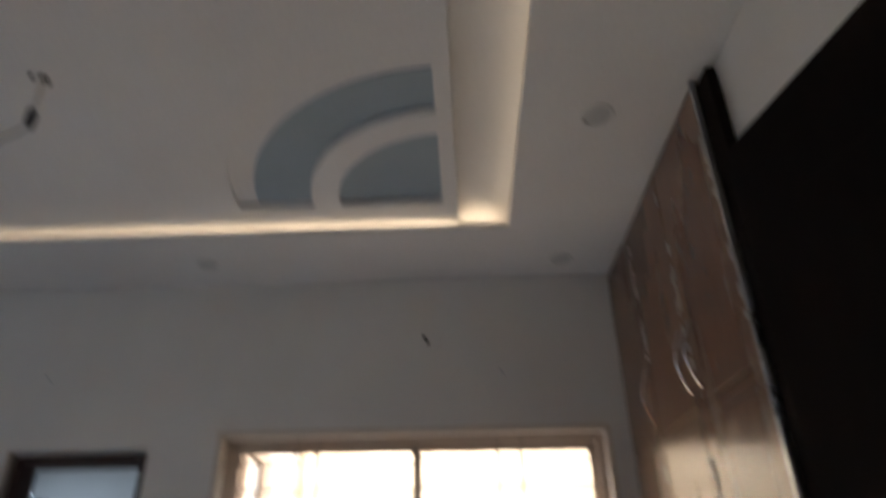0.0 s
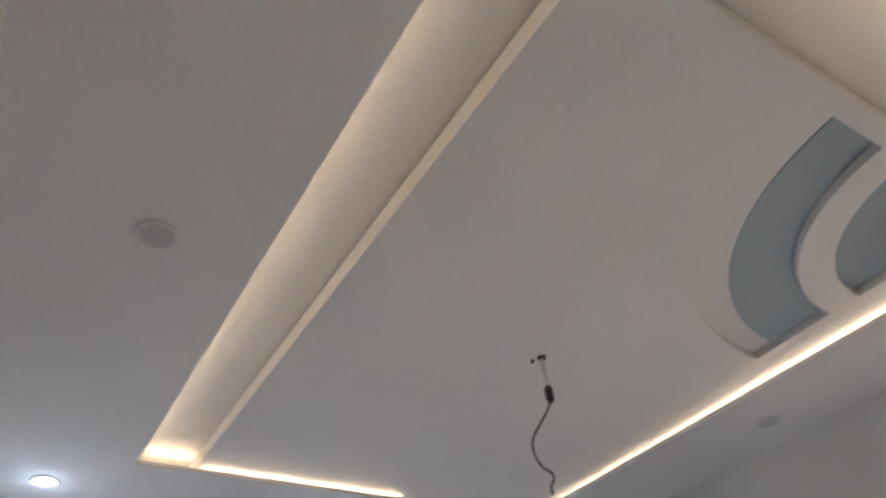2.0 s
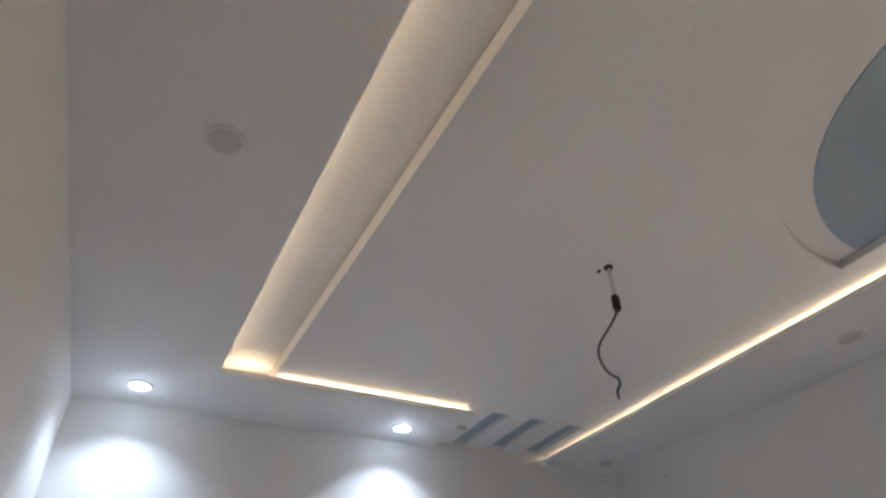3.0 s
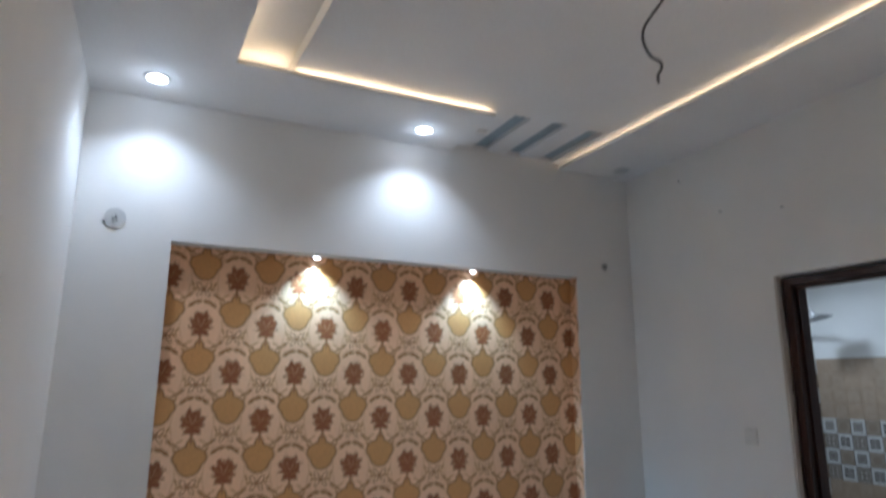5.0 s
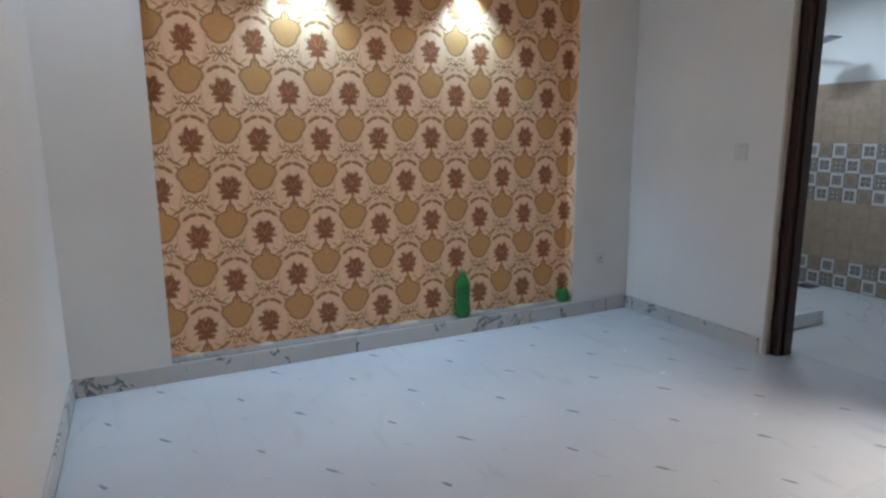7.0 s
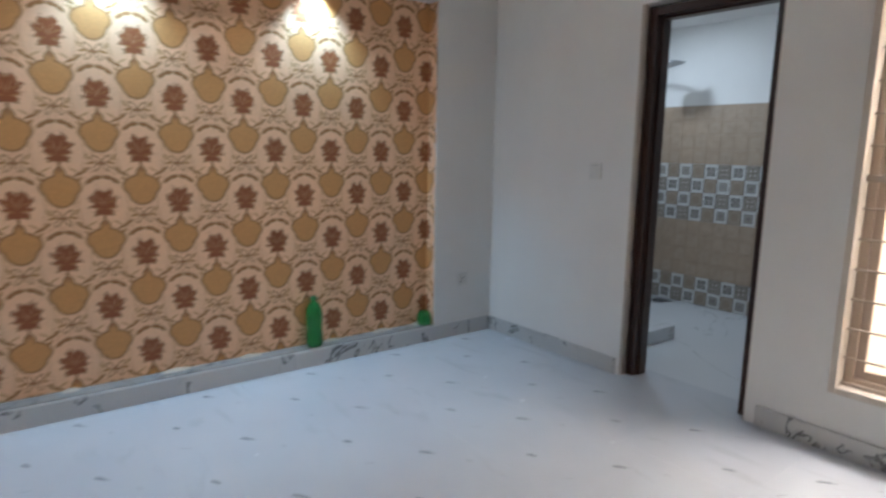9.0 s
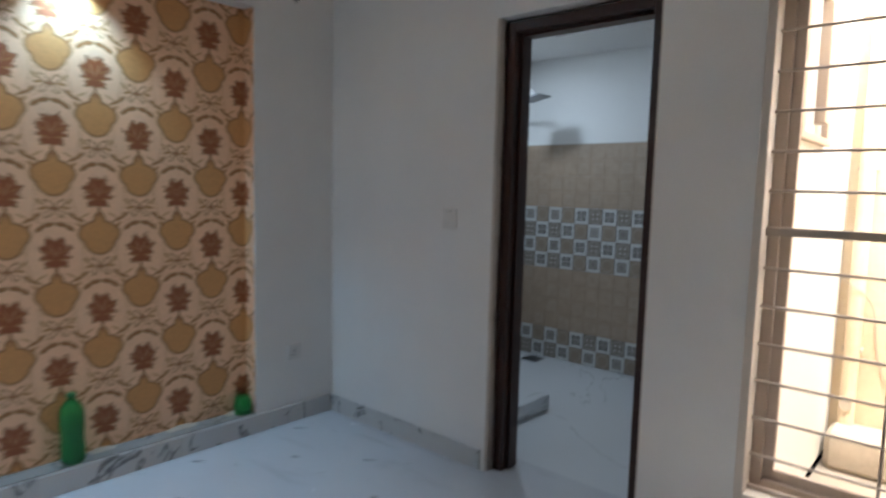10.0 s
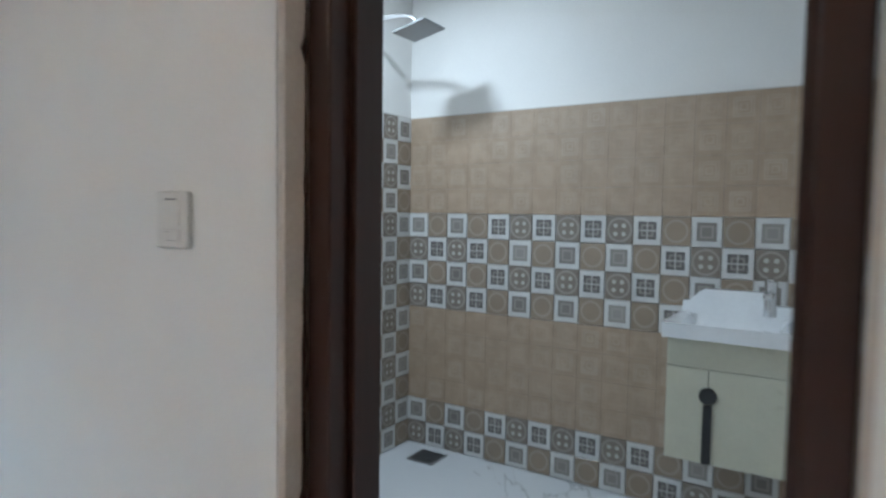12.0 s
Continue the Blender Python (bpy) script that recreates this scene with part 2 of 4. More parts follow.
def wallpaper():
    """Half-drop damask: flowers 0.357 m apart in a row of y, 0.53 m apart up a column, alternate columns half a repeat higher."""
    m, nt, b = nodes("wallpaper", 0.5)
    geo = nt.nodes.new("ShaderNodeNewGeometry")
    sep = nt.nodes.new("ShaderNodeSeparateXYZ")
    nt.links.new(geo.outputs["Position"], sep.inputs[0])
    run = math_node(nt, "ADD", sep.outputs["Y"], sep.outputs["X"])
    wobv = nt.nodes.new("ShaderNodeNewGeometry").outputs["Position"]
    px, pz, M = 0.357, 0.528, math_node

    def lattice(y0, z0):
        u = M(nt, "SUBTRACT", M(nt, "FRACT", M(nt, "DIVIDE", M(nt, "SUBTRACT", run, y0 - 0.1 - px / 2), px)), 0.5)
        w = M(nt, "SUBTRACT", M(nt, "FRACT", M(nt, "DIVIDE", M(nt, "SUBTRACT", sep.outputs["Z"], z0 - pz * 0.54), pz)), 0.54)
        return M(nt, "MULTIPLY", u, px), M(nt, "MULTIPLY", w, pz)

    cells = (lattice(-0.884, 0.245), lattice(-0.884 - px / 2, 0.245 + pz / 2))
    petal = noise_tex(nt, wobv, 75, 2, 0.5)
    fine = noise_tex(nt, wobv, 38, 2, 0.5)

    def both(f):
        return M(nt, "MINIMUM", f(*cells[0]), f(*cells[1]))

    def ellipse(cu, cw, ru, rw, wob=0.0, src=None):
        def f(u, w):
            a = M(nt, "POWER", M(nt, "ABSOLUTE", M(nt, "DIVIDE", M(nt, "SUBTRACT", u, cu), ru)), 2.0)
            c = M(nt, "POWER", M(nt, "ABSOLUTE", M(nt, "DIVIDE", M(nt, "SUBTRACT", w, cw), rw)), 2.0)
            d = M(nt, "SQRT", M(nt, "ADD", a, c))
            return M(nt, "ADD", d, M(nt, "MULTIPLY", M(nt, "SUBTRACT", src, 0.5), wob)) if wob else d
        return f

    def mirrored(cu, cw, ru, rw, tilt, ring=None):
        def f(u, w):
            au = M(nt, "ABSOLUTE", u)
            du, dw = M(nt, "SUBTRACT", au, cu), M(nt, "SUBTRACT", w, cw)
            ca, sa = math.cos(radians(tilt)), math.sin(radians(tilt))
            p = M(nt, "ADD", M(nt, "MULTIPLY", du, ca), M(nt, "MULTIPLY", dw, sa))
            q = M(nt, "SUBTRACT", M(nt, "MULTIPLY", dw, ca), M(nt, "MULTIPLY", du, sa))
            d = M(nt, "SQRT", M(nt, "ADD", M(nt, "POWER", M(nt, "ABSOLUTE", M(nt, "DIVIDE", p, ru)), 2.0), M(nt, "POWER", M(nt, "ABSOLUTE", M(nt, "DIVIDE", q, rw)), 2.0)))
            return M(nt, "ABSOLUTE", M(nt, "SUBTRACT", d, ring)) if ring else d
        return f

    def mask(d, edge, soft=0.06):
        return ramp(nt, d, ((max(edge - soft, 0.0), (1, 1, 1)), (min(edge + soft, 1.0), (0, 0, 0))))

    def half(d):
        return M(nt, "MULTIPLY", d, 0.5)

    cream, gold, ochre, brown, red = (0.87, 0.56, 0.35), (0.44, 0.205, 0.07), (0.64, 0.315, 0.11), (0.37, 0.17, 0.07), (0.30, 0.092, 0.030)
    tan, bronze = (0.58, 0.325, 0.155), (0.36, 0.155, 0.05)

    def least(*parts):
        def f(u, w):
            d = parts[0](u, w)
            for p in parts[1:]:
                d = M(nt, "MINIMUM", d, p(u, w))
            return d
        return f

    # bell-shaped cream fields edged with a thin gold line on a slightly darker ground
    def outline(u, w):
        at = M(nt, "ADD", M(nt, "DIVIDE", w, pz), 0.5)
        stops = ((-0.264, -0.05), (-0.175, -0.05), (-0.135, 0.084), (-0.07, 0.100), (-0.02, 0.110), (0.04, 0.106), (0.085, 0.082), (0.112, 0.046), (0.127, 0.0), (0.142, -0.05))
        wide = ramp(nt, at, [(0.5 + p / pz, ((h + 0.05) * 5,) * 3) for p, h in stops])
        return M(nt, "SUBTRACT", M(nt, "ABSOLUTE", u), M(nt, "SUBTRACT", M(nt, "MULTIPLY", wide, 0.2), 0.05))

    curl = noise_tex(nt, wobv, 30, 2, 0.5, 1.6)
    ridge = M(nt, "ABSOLUTE", M(nt, "SUBTRACT", curl, 0.5))
    field = mixc(nt, ramp(nt, fine, ((0.3, (0, 0, 0)), (0.7, (1, 1, 1)))), tuple(c * 0.93 for c in cream), cream)
    ground = mixc(nt, ramp(nt, ridge, ((0.010, (0.45, 0.45, 0.45)), (0.040, (0, 0, 0)))), mixc(nt, 0.10, cream, tan), gold)
    edge = M(nt, "ADD", both(outline), M(nt, "MULTIPLY", M(nt, "SUBTRACT", fine, 0.5), 0.020))
    colour = mixc(nt, ramp(nt, M(nt, "ADD", M(nt, "MULTIPLY", edge, 10.0), 0.5), ((0.48, (0, 0, 0)), (0.52, (1, 1, 1)))), field, ground)
    line = M(nt, "MULTIPLY", M(nt, "ABSOLUTE", M(nt, "ADD", edge, 0.001)), 50.0)
    colour = mixc(nt, ramp(nt, line, ((0.10, (0.30, 0.30, 0.30)), (0.26, (0, 0, 0)))), colour, gold)
    # crown leaves on each field, strokes that hang from the knots, curls by the stem
    for cu, cw, ru, rw, tilt, tone in ((0.024, 0.126, 0.023, 0.0105, -12, bronze), (0.056, 0.110, 0.022, 0.0100, -36, bronze), (0.072, 0.160, 0.028, 0.0065, -40, brown), (0.100, 0.118, 0.018, 0.006, -50, gold),
                                       (0.076, -0.120, 0.022, 0.0060, 30, bronze), (0.104, -0.100, 0.016, 0.005, 62, gold), (0.058, -0.100, 0.024, 0.005, -30, tan)):
        colour = mixc(nt, mask(half(both(mirrored(cu, cw, ru, rw, tilt))), 0.5, 0.12), colour, tone)
    # ribbon knot between the shields
    for cu, cw, ru, rw, tilt, tone in ((0.022, 0.214, 0.028, 0.014, 50, brown), (0.023, 0.215, 0.019, 0.0075, 50, cream), (0.020, 0.178, 0.026, 0.012, -56, brown), (0.021, 0.177, 0.018, 0.006, -56, cream),
                                       (0.0, 0.197, 0.012, 0.010, 0, brown), (0.044, 0.198, 0.018, 0.006, -14, gold), (0.058, 0.226, 0.018, 0.005, 62, gold)):
        colour = mixc(nt, mask(half(both(mirrored(cu, cw, ru, rw, tilt))), 0.5, 0.07), colour, tone)

    # shield with round shoulders, a drawn-in foot and a short point on top
    def shield(grow):
        return least(ellipse(0, -0.182, 0.080 + grow, 0.052 + grow, 0.10, fine), ellipse(0, -0.208, 0.060 + grow, 0.064 + grow, 0.10, fine), ellipse(0, -0.128, 0.018 + grow, 0.036 + grow))

    colour = mixc(nt, mask(half(both(shield(0.009))), 0.5, 0.03), colour, (0.32, 0.14, 0.045))
    leaf = mixc(nt, ramp(nt, petal, ((0.35, (0, 0, 0)), (0.65, (1, 1, 1)))), tuple(c * 0.9 for c in ochre), ochre)
    colour = mixc(nt, mask(half(both(shield(0.0))), 0.5, 0.03), colour, leaf)
    stem = ellipse(0, -0.078, 0.007, 0.040)
    colour = mixc(nt, mask(half(both(stem)), 0.5, 0.08), colour, brown)
    leafb = mirrored(0.024, -0.052, 0.026, 0.009, -24)
    colour = mixc(nt, mask(half(both(leafb)), 0.47, 0.12), colour, brown)
    # ragged bloom
    def bloom(u, w):
        a, c = M(nt, "DIVIDE", u, 0.062), M(nt, "DIVIDE", M(nt, "SUBTRACT", w, 0.008), 0.064)
        d = M(nt, "SQRT", M(nt, "ADD", M(nt, "MULTIPLY", a, a), M(nt, "MULTIPLY", c, c)))
        lobes = M(nt, "MULTIPLY", M(nt, "COSINE", M(nt, "MULTIPLY", M(nt, "ARCTAN2", M(nt, "ADD", w, 0.02), u), 10.0)), -0.13)
        return M(nt, "ADD", M(nt, "ADD", d, lobes), M(nt, "MULTIPLY", M(nt, "SUBTRACT", petal, 0.5), 1.0))

    skirt = least(bloom, ellipse(0, -0.044, 0.048, 0.017, 0.9, petal))
    colour = mixc(nt, mask(half(both(skirt)), 0.47, 0.06), colour, red)
    for cu, cw, ru, rw, tilt, tone in ((0.012, 0.014, 0.030, 0.0016, 68, tan), (0.034, 0.008, 0.020, 0.0024, 28, gold), (0.030, -0.026, 0.020, 0.0026, 12, gold)):
        colour = mixc(nt, mask(half(both(mirrored(cu, cw, ru, rw, tilt))), 0.5, 0.14), colour, tone)
    nt.links.new(colour, b.inputs["Base Color"])
    weave = nt.nodes.new("ShaderNodeTexWave")
    weave.inputs["Scale"].default_value, weave.inputs["Distortion"].default_value = 120, 1.0
    weave.bands_direction = "Y"
    nt.links.new(wobv, weave.inputs["Vector"])
    bump(nt, b, weave.outputs["Fac"], 0.12, 0.0008)


wallpaper()

# ---------------------------------------------------------------- helpers for meshes
def box_bm(x0, y0, z0, x1, y1, z1, bevel=0.0, bm=None, seg=1):
    bm = bm or bmesh.new()
    g = bmesh.ops.create_cube(bm, size=1)["verts"]
    for v in g:
        v.co = Vector(((x0 + x1) / 2 + v.co.x * (x1 - x0), (y0 + y1) / 2 + v.co.y * (y1 - y0), (z0 + z1) / 2 + v.co.z * (z1 - z0)))
    if bevel:
        es = list({e for v in g for e in v.link_edges})
        bmesh.ops.bevel(bm, geom=es, offset=bevel, segments=seg, affect="EDGES", profile=0.5)
    return bm


def cyl_bm(p0, p1, r0, r1=None, n=16, bm=None, caps=True):
    bm = bm or bmesh.new()
    p0, p1 = Vector(p0), Vector(p1)
    d = p1 - p0
    m = Matrix.Translation((p0 + p1) / 2) @ d.to_track_quat("Z", "Y").to_matrix().to_4x4()
    bmesh.ops.create_cone(bm, cap_ends=caps, segments=n, radius1=r0, radius2=r0 if r1 is None else r1, depth=d.length, matrix=m)
    return bm


def tube_bm(points, r, n=8, bm=None):
    """A tube along a smooth line through points."""
    bm = bm or bmesh.new()
    pts = [Vector(p) for p in points]
    line = []
    for i in range(len(pts) - 1):
        a, b2, c, d = pts[max(i - 1, 0)], pts[i], pts[i + 1], pts[min(i + 2, len(pts) - 1)]
        for k in range(6):
            t = k / 6
            line.append(0.5 * ((2 * b2) + (c - a) * t + (2 * a - 5 * b2 + 4 * c - d) * t * t + (3 * b2 - a - 3 * c + d) * t ** 3))
    line.append(pts[-1])
    rings = []
    up = Vector((0.3, 0.9, 0.2)).normalized()
    for i, p in enumerate(line):
        t = (line[min(i + 1, len(line) - 1)] - line[max(i - 1, 0)]).normalized()
        u = t.cross(up).normalized()
        v = t.cross(u)
        rings.append([bm.verts.new(p + r * (math.cos(2 * math.pi * k / n) * u + math.sin(2 * math.pi * k / n) * v)) for k in range(n)])
    for a, b2 in zip(rings, rings[1:]):
        for k in range(n):
            bm.faces.new((a[k], a[(k + 1) % n], b2[(k + 1) % n], b2[k]))
    bm.faces.new(rings[0][::-1])
    bm.faces.new(rings[-1])
    return bm


def lathe_bm(profile, n=24, bm=None, centre=(0, 0, 0)):
    bm = bm or bmesh.new()
    c = Vector(centre)
    rings = [[bm.verts.new(c + Vector((r * math.cos(2 * math.pi * k / n), r * math.sin(2 * math.pi * k / n), z))) for k in range(n)] for r, z in profile]
    for a, b2 in zip(rings, rings[1:]):
        for k in range(n):
            bm.faces.new((a[k], a[(k + 1) % n], b2[(k + 1) % n], b2[k]))
    bm.faces.new(rings[0][::-1])
    bm.faces.new(rings[-1])
    return bm


def slab_bm(outline, z0, z1, holes=(), bm=None):
    """A flat slab with a polygon outline and polygon holes."""
    bm = bm or bmesh.new()
    edges = []
    for loop in (outline, *holes):
        vs = [bm.verts.new((x, y, z0)) for x, y in loop]
        edges += [bm.edges.new((vs[i], vs[(i + 1) % len(vs)])) for i in range(len(vs))]
    faces = [g for g in bmesh.ops.triangle_fill(bm, edges=edges, use_beauty=True)["geom"] if isinstance(g, bmesh.types.BMFace)]
    ext = bmesh.ops.extrude_face_region(bm, geom=faces)["geom"]
    for g in ext:
        if isinstance(g, bmesh.types.BMVert):
            g.co.z = z1
    bmesh.ops.recalc_face_normals(bm, faces=bm.faces)
    return bm


def world_of(ob):
    own = Matrix.Translation(ob.location)
    return world_of(ob.parent) @ ob.matrix_parent_inverse @ own if ob.parent else own


def part(name, bm, material, parent=None, label="", smooth=False, kind=""):
    bmesh.ops.recalc_face_normals(bm, faces=bm.faces)
    if smooth:
        for f in bm.faces:
            f.smooth = True
    me = bpy.data.meshes.new(name)
    bm.to_mesh(me)
    bm.free()
    me.materials.append(MATS[material])
    if smooth:
        me.set_sharp_from_angle(angle=radians(35))
    ob = new(name, me)
    if parent:
        ob.parent = parent
        ob.matrix_parent_inverse = world_of(parent).inverted()
    return tagged(ob, label=label, kind=kind)


def empty(name, place, label, category, group=""):
    ob = new(name)
    ob.location, ob.empty_display_size = place, 0.1
    return tagged(ob, label=label, category=category, group=group)


def shell(name, bm, material, label="", parent=None):
    return part(name, bm, material, parent, label, kind="" if parent else "structure")


# ---------------------------------------------------------------- the shell of the room
DX0, DX1, DZ = 1.180, 1.948, 2.13       # bathroom doorway
WX0, WX1, WZ0, WZ1 = 2.32, 4.365, 0.29, 2.195
TOP = 3.45

bm = slab_bm(((-0.30, -3.95), (4.85, -3.95), (4.85, 0.0), (DX1, 0.0), (DX1, WT), (DX0, WT), (DX0, 0.0), (-0.30, 0.0)), -0.12, -0.010)
floor = shell("floor", bm, "floor_joint", "white marble tiles with grey flecks, dusty")
floor["category"] = "floor"

wn_ = bmesh.new()
for x0, x1, z0, z1 in ((0.0, DX0, 0, TOP), (DX0, DX1, DZ, TOP), (DX1, WX0, 0, TOP), (WX0, WX1, 0, WZ0), (WX0, WX1, WZ1, TOP), (WX1, 4.85, 0, TOP)):
    box_bm(x0, 0.0, z0, x1, WT, z1, bm=wn_)
wall_north = shell("wall_north", wn_, "wall_paint", "off-white painted wall with doorway and window")

NY0, NY1, NZ0, NZ1, ND = -3.222, -0.511, 0.105, 2.268, 0.10
ww = bmesh.new()
box_bm(-0.30, RS, 0, -ND, 0.0, TOP, bm=ww)
box_bm(-ND, RS, 0, 0, NY0, TOP, bm=ww)
box_bm(-ND, NY1, 0, 0, 0.0, TOP, bm=ww)
box_bm(-ND, NY0, NZ1, 0, NY1, TOP, bm=ww)
box_bm(-ND, NY0, 0, 0, NY1, NZ0, bm=ww)
wall_west = shell("wall_west", ww, "wall_paint", "off-white painted wall with a shallow recess")
paper = bmesh.new()
box_bm(-ND + 0.001, NY0 + 0.002, NZ0 + 0.006, -ND + 0.003, NY1 - 0.002, NZ1 - 0.002, bm=paper)
box_bm(-ND + 0.003, NY1 - 0.0035, NZ0 + 0.006, -0.004, NY1 - 0.001, NZ1 - 0.002, bm=paper)
tagged(part("wallpaper", paper, "wallpaper", wall_west, "gold, cream and rust floral wallpaper"), kind="")
shell("wall_south", box_bm(-0.30, RS - WT, 0, 4.85, RS, TOP), "wall_paint", "off-white painted wall")
shell("wall_east", box_bm(RE, RS, 0, 4.85, 0.0, TOP), "wall_paint", "off-white painted wall")
roof = box_bm(-0.40, -4.0, TOP, 5.0, WT, TOP + 0.15)
box_bm(-0.40, WT, TOP, 2.25, 2.5, TOP + 0.15, bm=roof)
shell("roof_slab", roof, "ceiling_paint", "plain concrete slab")

# false ceiling: border, centre panel with cut-outs, upper board
border = slab_bm(((0.0, RS), (RE, RS), (RE, TS_E), (TW, TS_W), (TW, TY_W), (0.0, TY_W)), H, H + 0.022)
slab_bm(((0.0, TN_W), (TE, TN_E), (TE, TY_E), (RE, TY_E), (RE, 0.0), (0.0, 0.0)), H, H + 0.022, bm=border)
ceiling = shell("ceiling", border, "ceiling_paint", "white false ceiling border around a raised tray")

CX, CY = 3.58, -0.77
def arc(r, a0, a1, n=24):
    return [(CX + r * math.cos(radians(a0 + (a1 - a0) * k / n)), CY + r * math.sin(radians(a0 + (a1 - a0) * k / n))) for k in range(n + 1)]

slots = [((0.004, y), (0.595, y), (0.595, y + 0.118), (0.004, y + 0.118)) for y in (-1.375, -1.10, -0.822)]
ring_out = arc(1.03, 180, 268) + arc(0.66, 267, 180)
ring_in = arc(0.53, 180, 266.5) + [(3.545, CY)]
panel = slab_bm(((0.0, -2.745), (3.600, -2.602), (3.625, -0.30), (0.0, -0.30)), ZP, ZU - 0.008, [s for s in slots] + [ring_out, ring_in])
part("centre_panel", panel, "ceiling_paint", ceiling, "smooth white dropped panel with cut-outs")
part("upper_board", box_bm(0.0, -3.5, ZU, RE, -0.2, ZU + 0.012), "ceiling_paint", ceiling)
blue = bmesh.new()
for s in slots:
    box_bm(s[0][0] - 0.01, s[0][1] - 0.02, ZP + 0.030, s[2][0] + 0.02, s[2][1] + 0.02, ZP + 0.034, bm=blue)
slab_bm([(x, y + 0.07) for x, y in arc(0.94, 178, 269)] + [(3.585, -0.68)], ZP + 0.034, ZP + 0.038, bm=blue)
box_bm(3.885, -2.235, ZU - 0.006, RE - 0.03, -2.13, ZU - 0.003, bm=blue)
part("inlay_board", box_bm(2.45, -1.87, ZP + 0.0385, 3.595, -0.69, ZP + 0.046), "ceiling_paint", ceiling)
part("blue_inlay", blue, "blue_grey_paint", ceiling, "blue-grey painted ceiling inlay")
# closing sides of the tray
sides = bmesh.new()
for x0, y0, x1, y1 in ((0.55, -3.5, RE, -3.48), (0.30, -3.5, 0.32, -1.42), (0.0, -0.24, RE, -0.22), (4.25, -1.7, 4.27, -0.24), (4.25, -1.7, RE, -1.68), (0.0, -1.72, 0.30, -1.70)):
    box_bm(x0, y0, H + 0.0225, x1, y1, ZU, bm=sides)
part("tray_side", sides, "ceiling_paint", ceiling)

# ---------------------------------------------------------------- bathroom and light well shells
BX, BY, BH = 2.14, 2.020, 2.40
bath_west = shell("wall_bathroom_west", box_bm(-0.20, WT, 0, 0.0, BY, TOP), "wall_paint", "white painted wall above patterned tiles")
bath_walls = shell("wall_bathroom_north", box_bm(-0.20, BY, 0, BX + 0.20, BY + 0.2, TOP), "wall_paint", "white painted wall above bands of tiles")
shell("wall_bathroom_east", box_bm(BX, WT, 0, BX + 0.20, BY, TOP), "wall_paint", "white painted wall")
bath_floor = shell("floor_bathroom", box_bm(-0.2, WT, -0.12, BX, BY, -0.003), "bath_floor_marble", "pale blue-white marble bathroom floor")
bc = bmesh.new()
for x0, y0, x1, y1 in ((0.0, WT, BX, 0.55), (0.0, 1.42, BX, BY), (0.0, 0.55, 0.62, 1.42), (1.6, 0.55, BX, 1.42)):
    box_bm(x0, y0, BH, x1, y1, BH + 0.130, bm=bc)
box_bm(0.0, WT, BH + 0.13, BX, BY, BH + 0.15, bm=bc)
shell("ceiling_bathroom", bc, "ceiling_paint", "white stepped bathroom ceiling")

lw = bmesh.new()
box_bm(BX + 0.20, 1.60, -0.1, 5.0, 1.80, 3.6, bm=lw)
box_bm(4.80, WT, -0.1, 5.0, 1.55, 3.6, bm=lw)
well = shell("wall_light_well", lw, "outside_wall_paint", "sunlit cream plastered wall of a narrow light well")
shell("ground_light_well", box_bm(BX + 0.20, WT, -0.15, 4.80, 1.60, -0.05), "outside_concrete", "bare concrete ground of the light well")

# ---------------------------------------------------------------- skirting
def skirting(name, pieces, parent):
    for x0, y0, x1, y1 in pieces:
        part(name, box_bm(x0, y0, 0.0005, x1, y1, 0.102, 0.002), "skirting_marble", parent)


skirting_board = empty("skirting", (0, 0, 0), "white marble skirting with dark veins", "skirting")
skirting_board["kind"] = "structure"
pieces = []
y = RS + 0.002
for length in (0.9, 0.62, 0.62, 0.62, 0.62, 0.6):
    y1 = min(y + length, -0.0135)
    pieces.append((0.0015, y, 0.0135, y1 - 0.0015))
    y = y1
pieces += [(0.002, -0.0135, 0.42, -0.0015), (0.4215, -0.0135, 0.86, -0.0015), (0.8615, -0.0135, DX0 - 0.022, -0.0015)]
pieces += [(DX1 + 0.055, -0.0135, 2.62, -0.0015), (2.6215, -0.0135, 3.24, -0.0015), (3.2415, -0.0135, 3.86, -0.0015), (3.8615, -0.0135, 4.36, -0.0015)]
pieces += [(0.7, RS + 0.0015, 1.32, RS + 0.0135), (1.3215, RS + 0.0015, 1.94, RS + 0.0135), (1.9415, RS + 0.0015, 2.56, RS + 0.0135), (0.016, RS + 0.0015, 0.6985, RS + 0.0135)]
skirting("skirting_board", pieces, skirting_board)

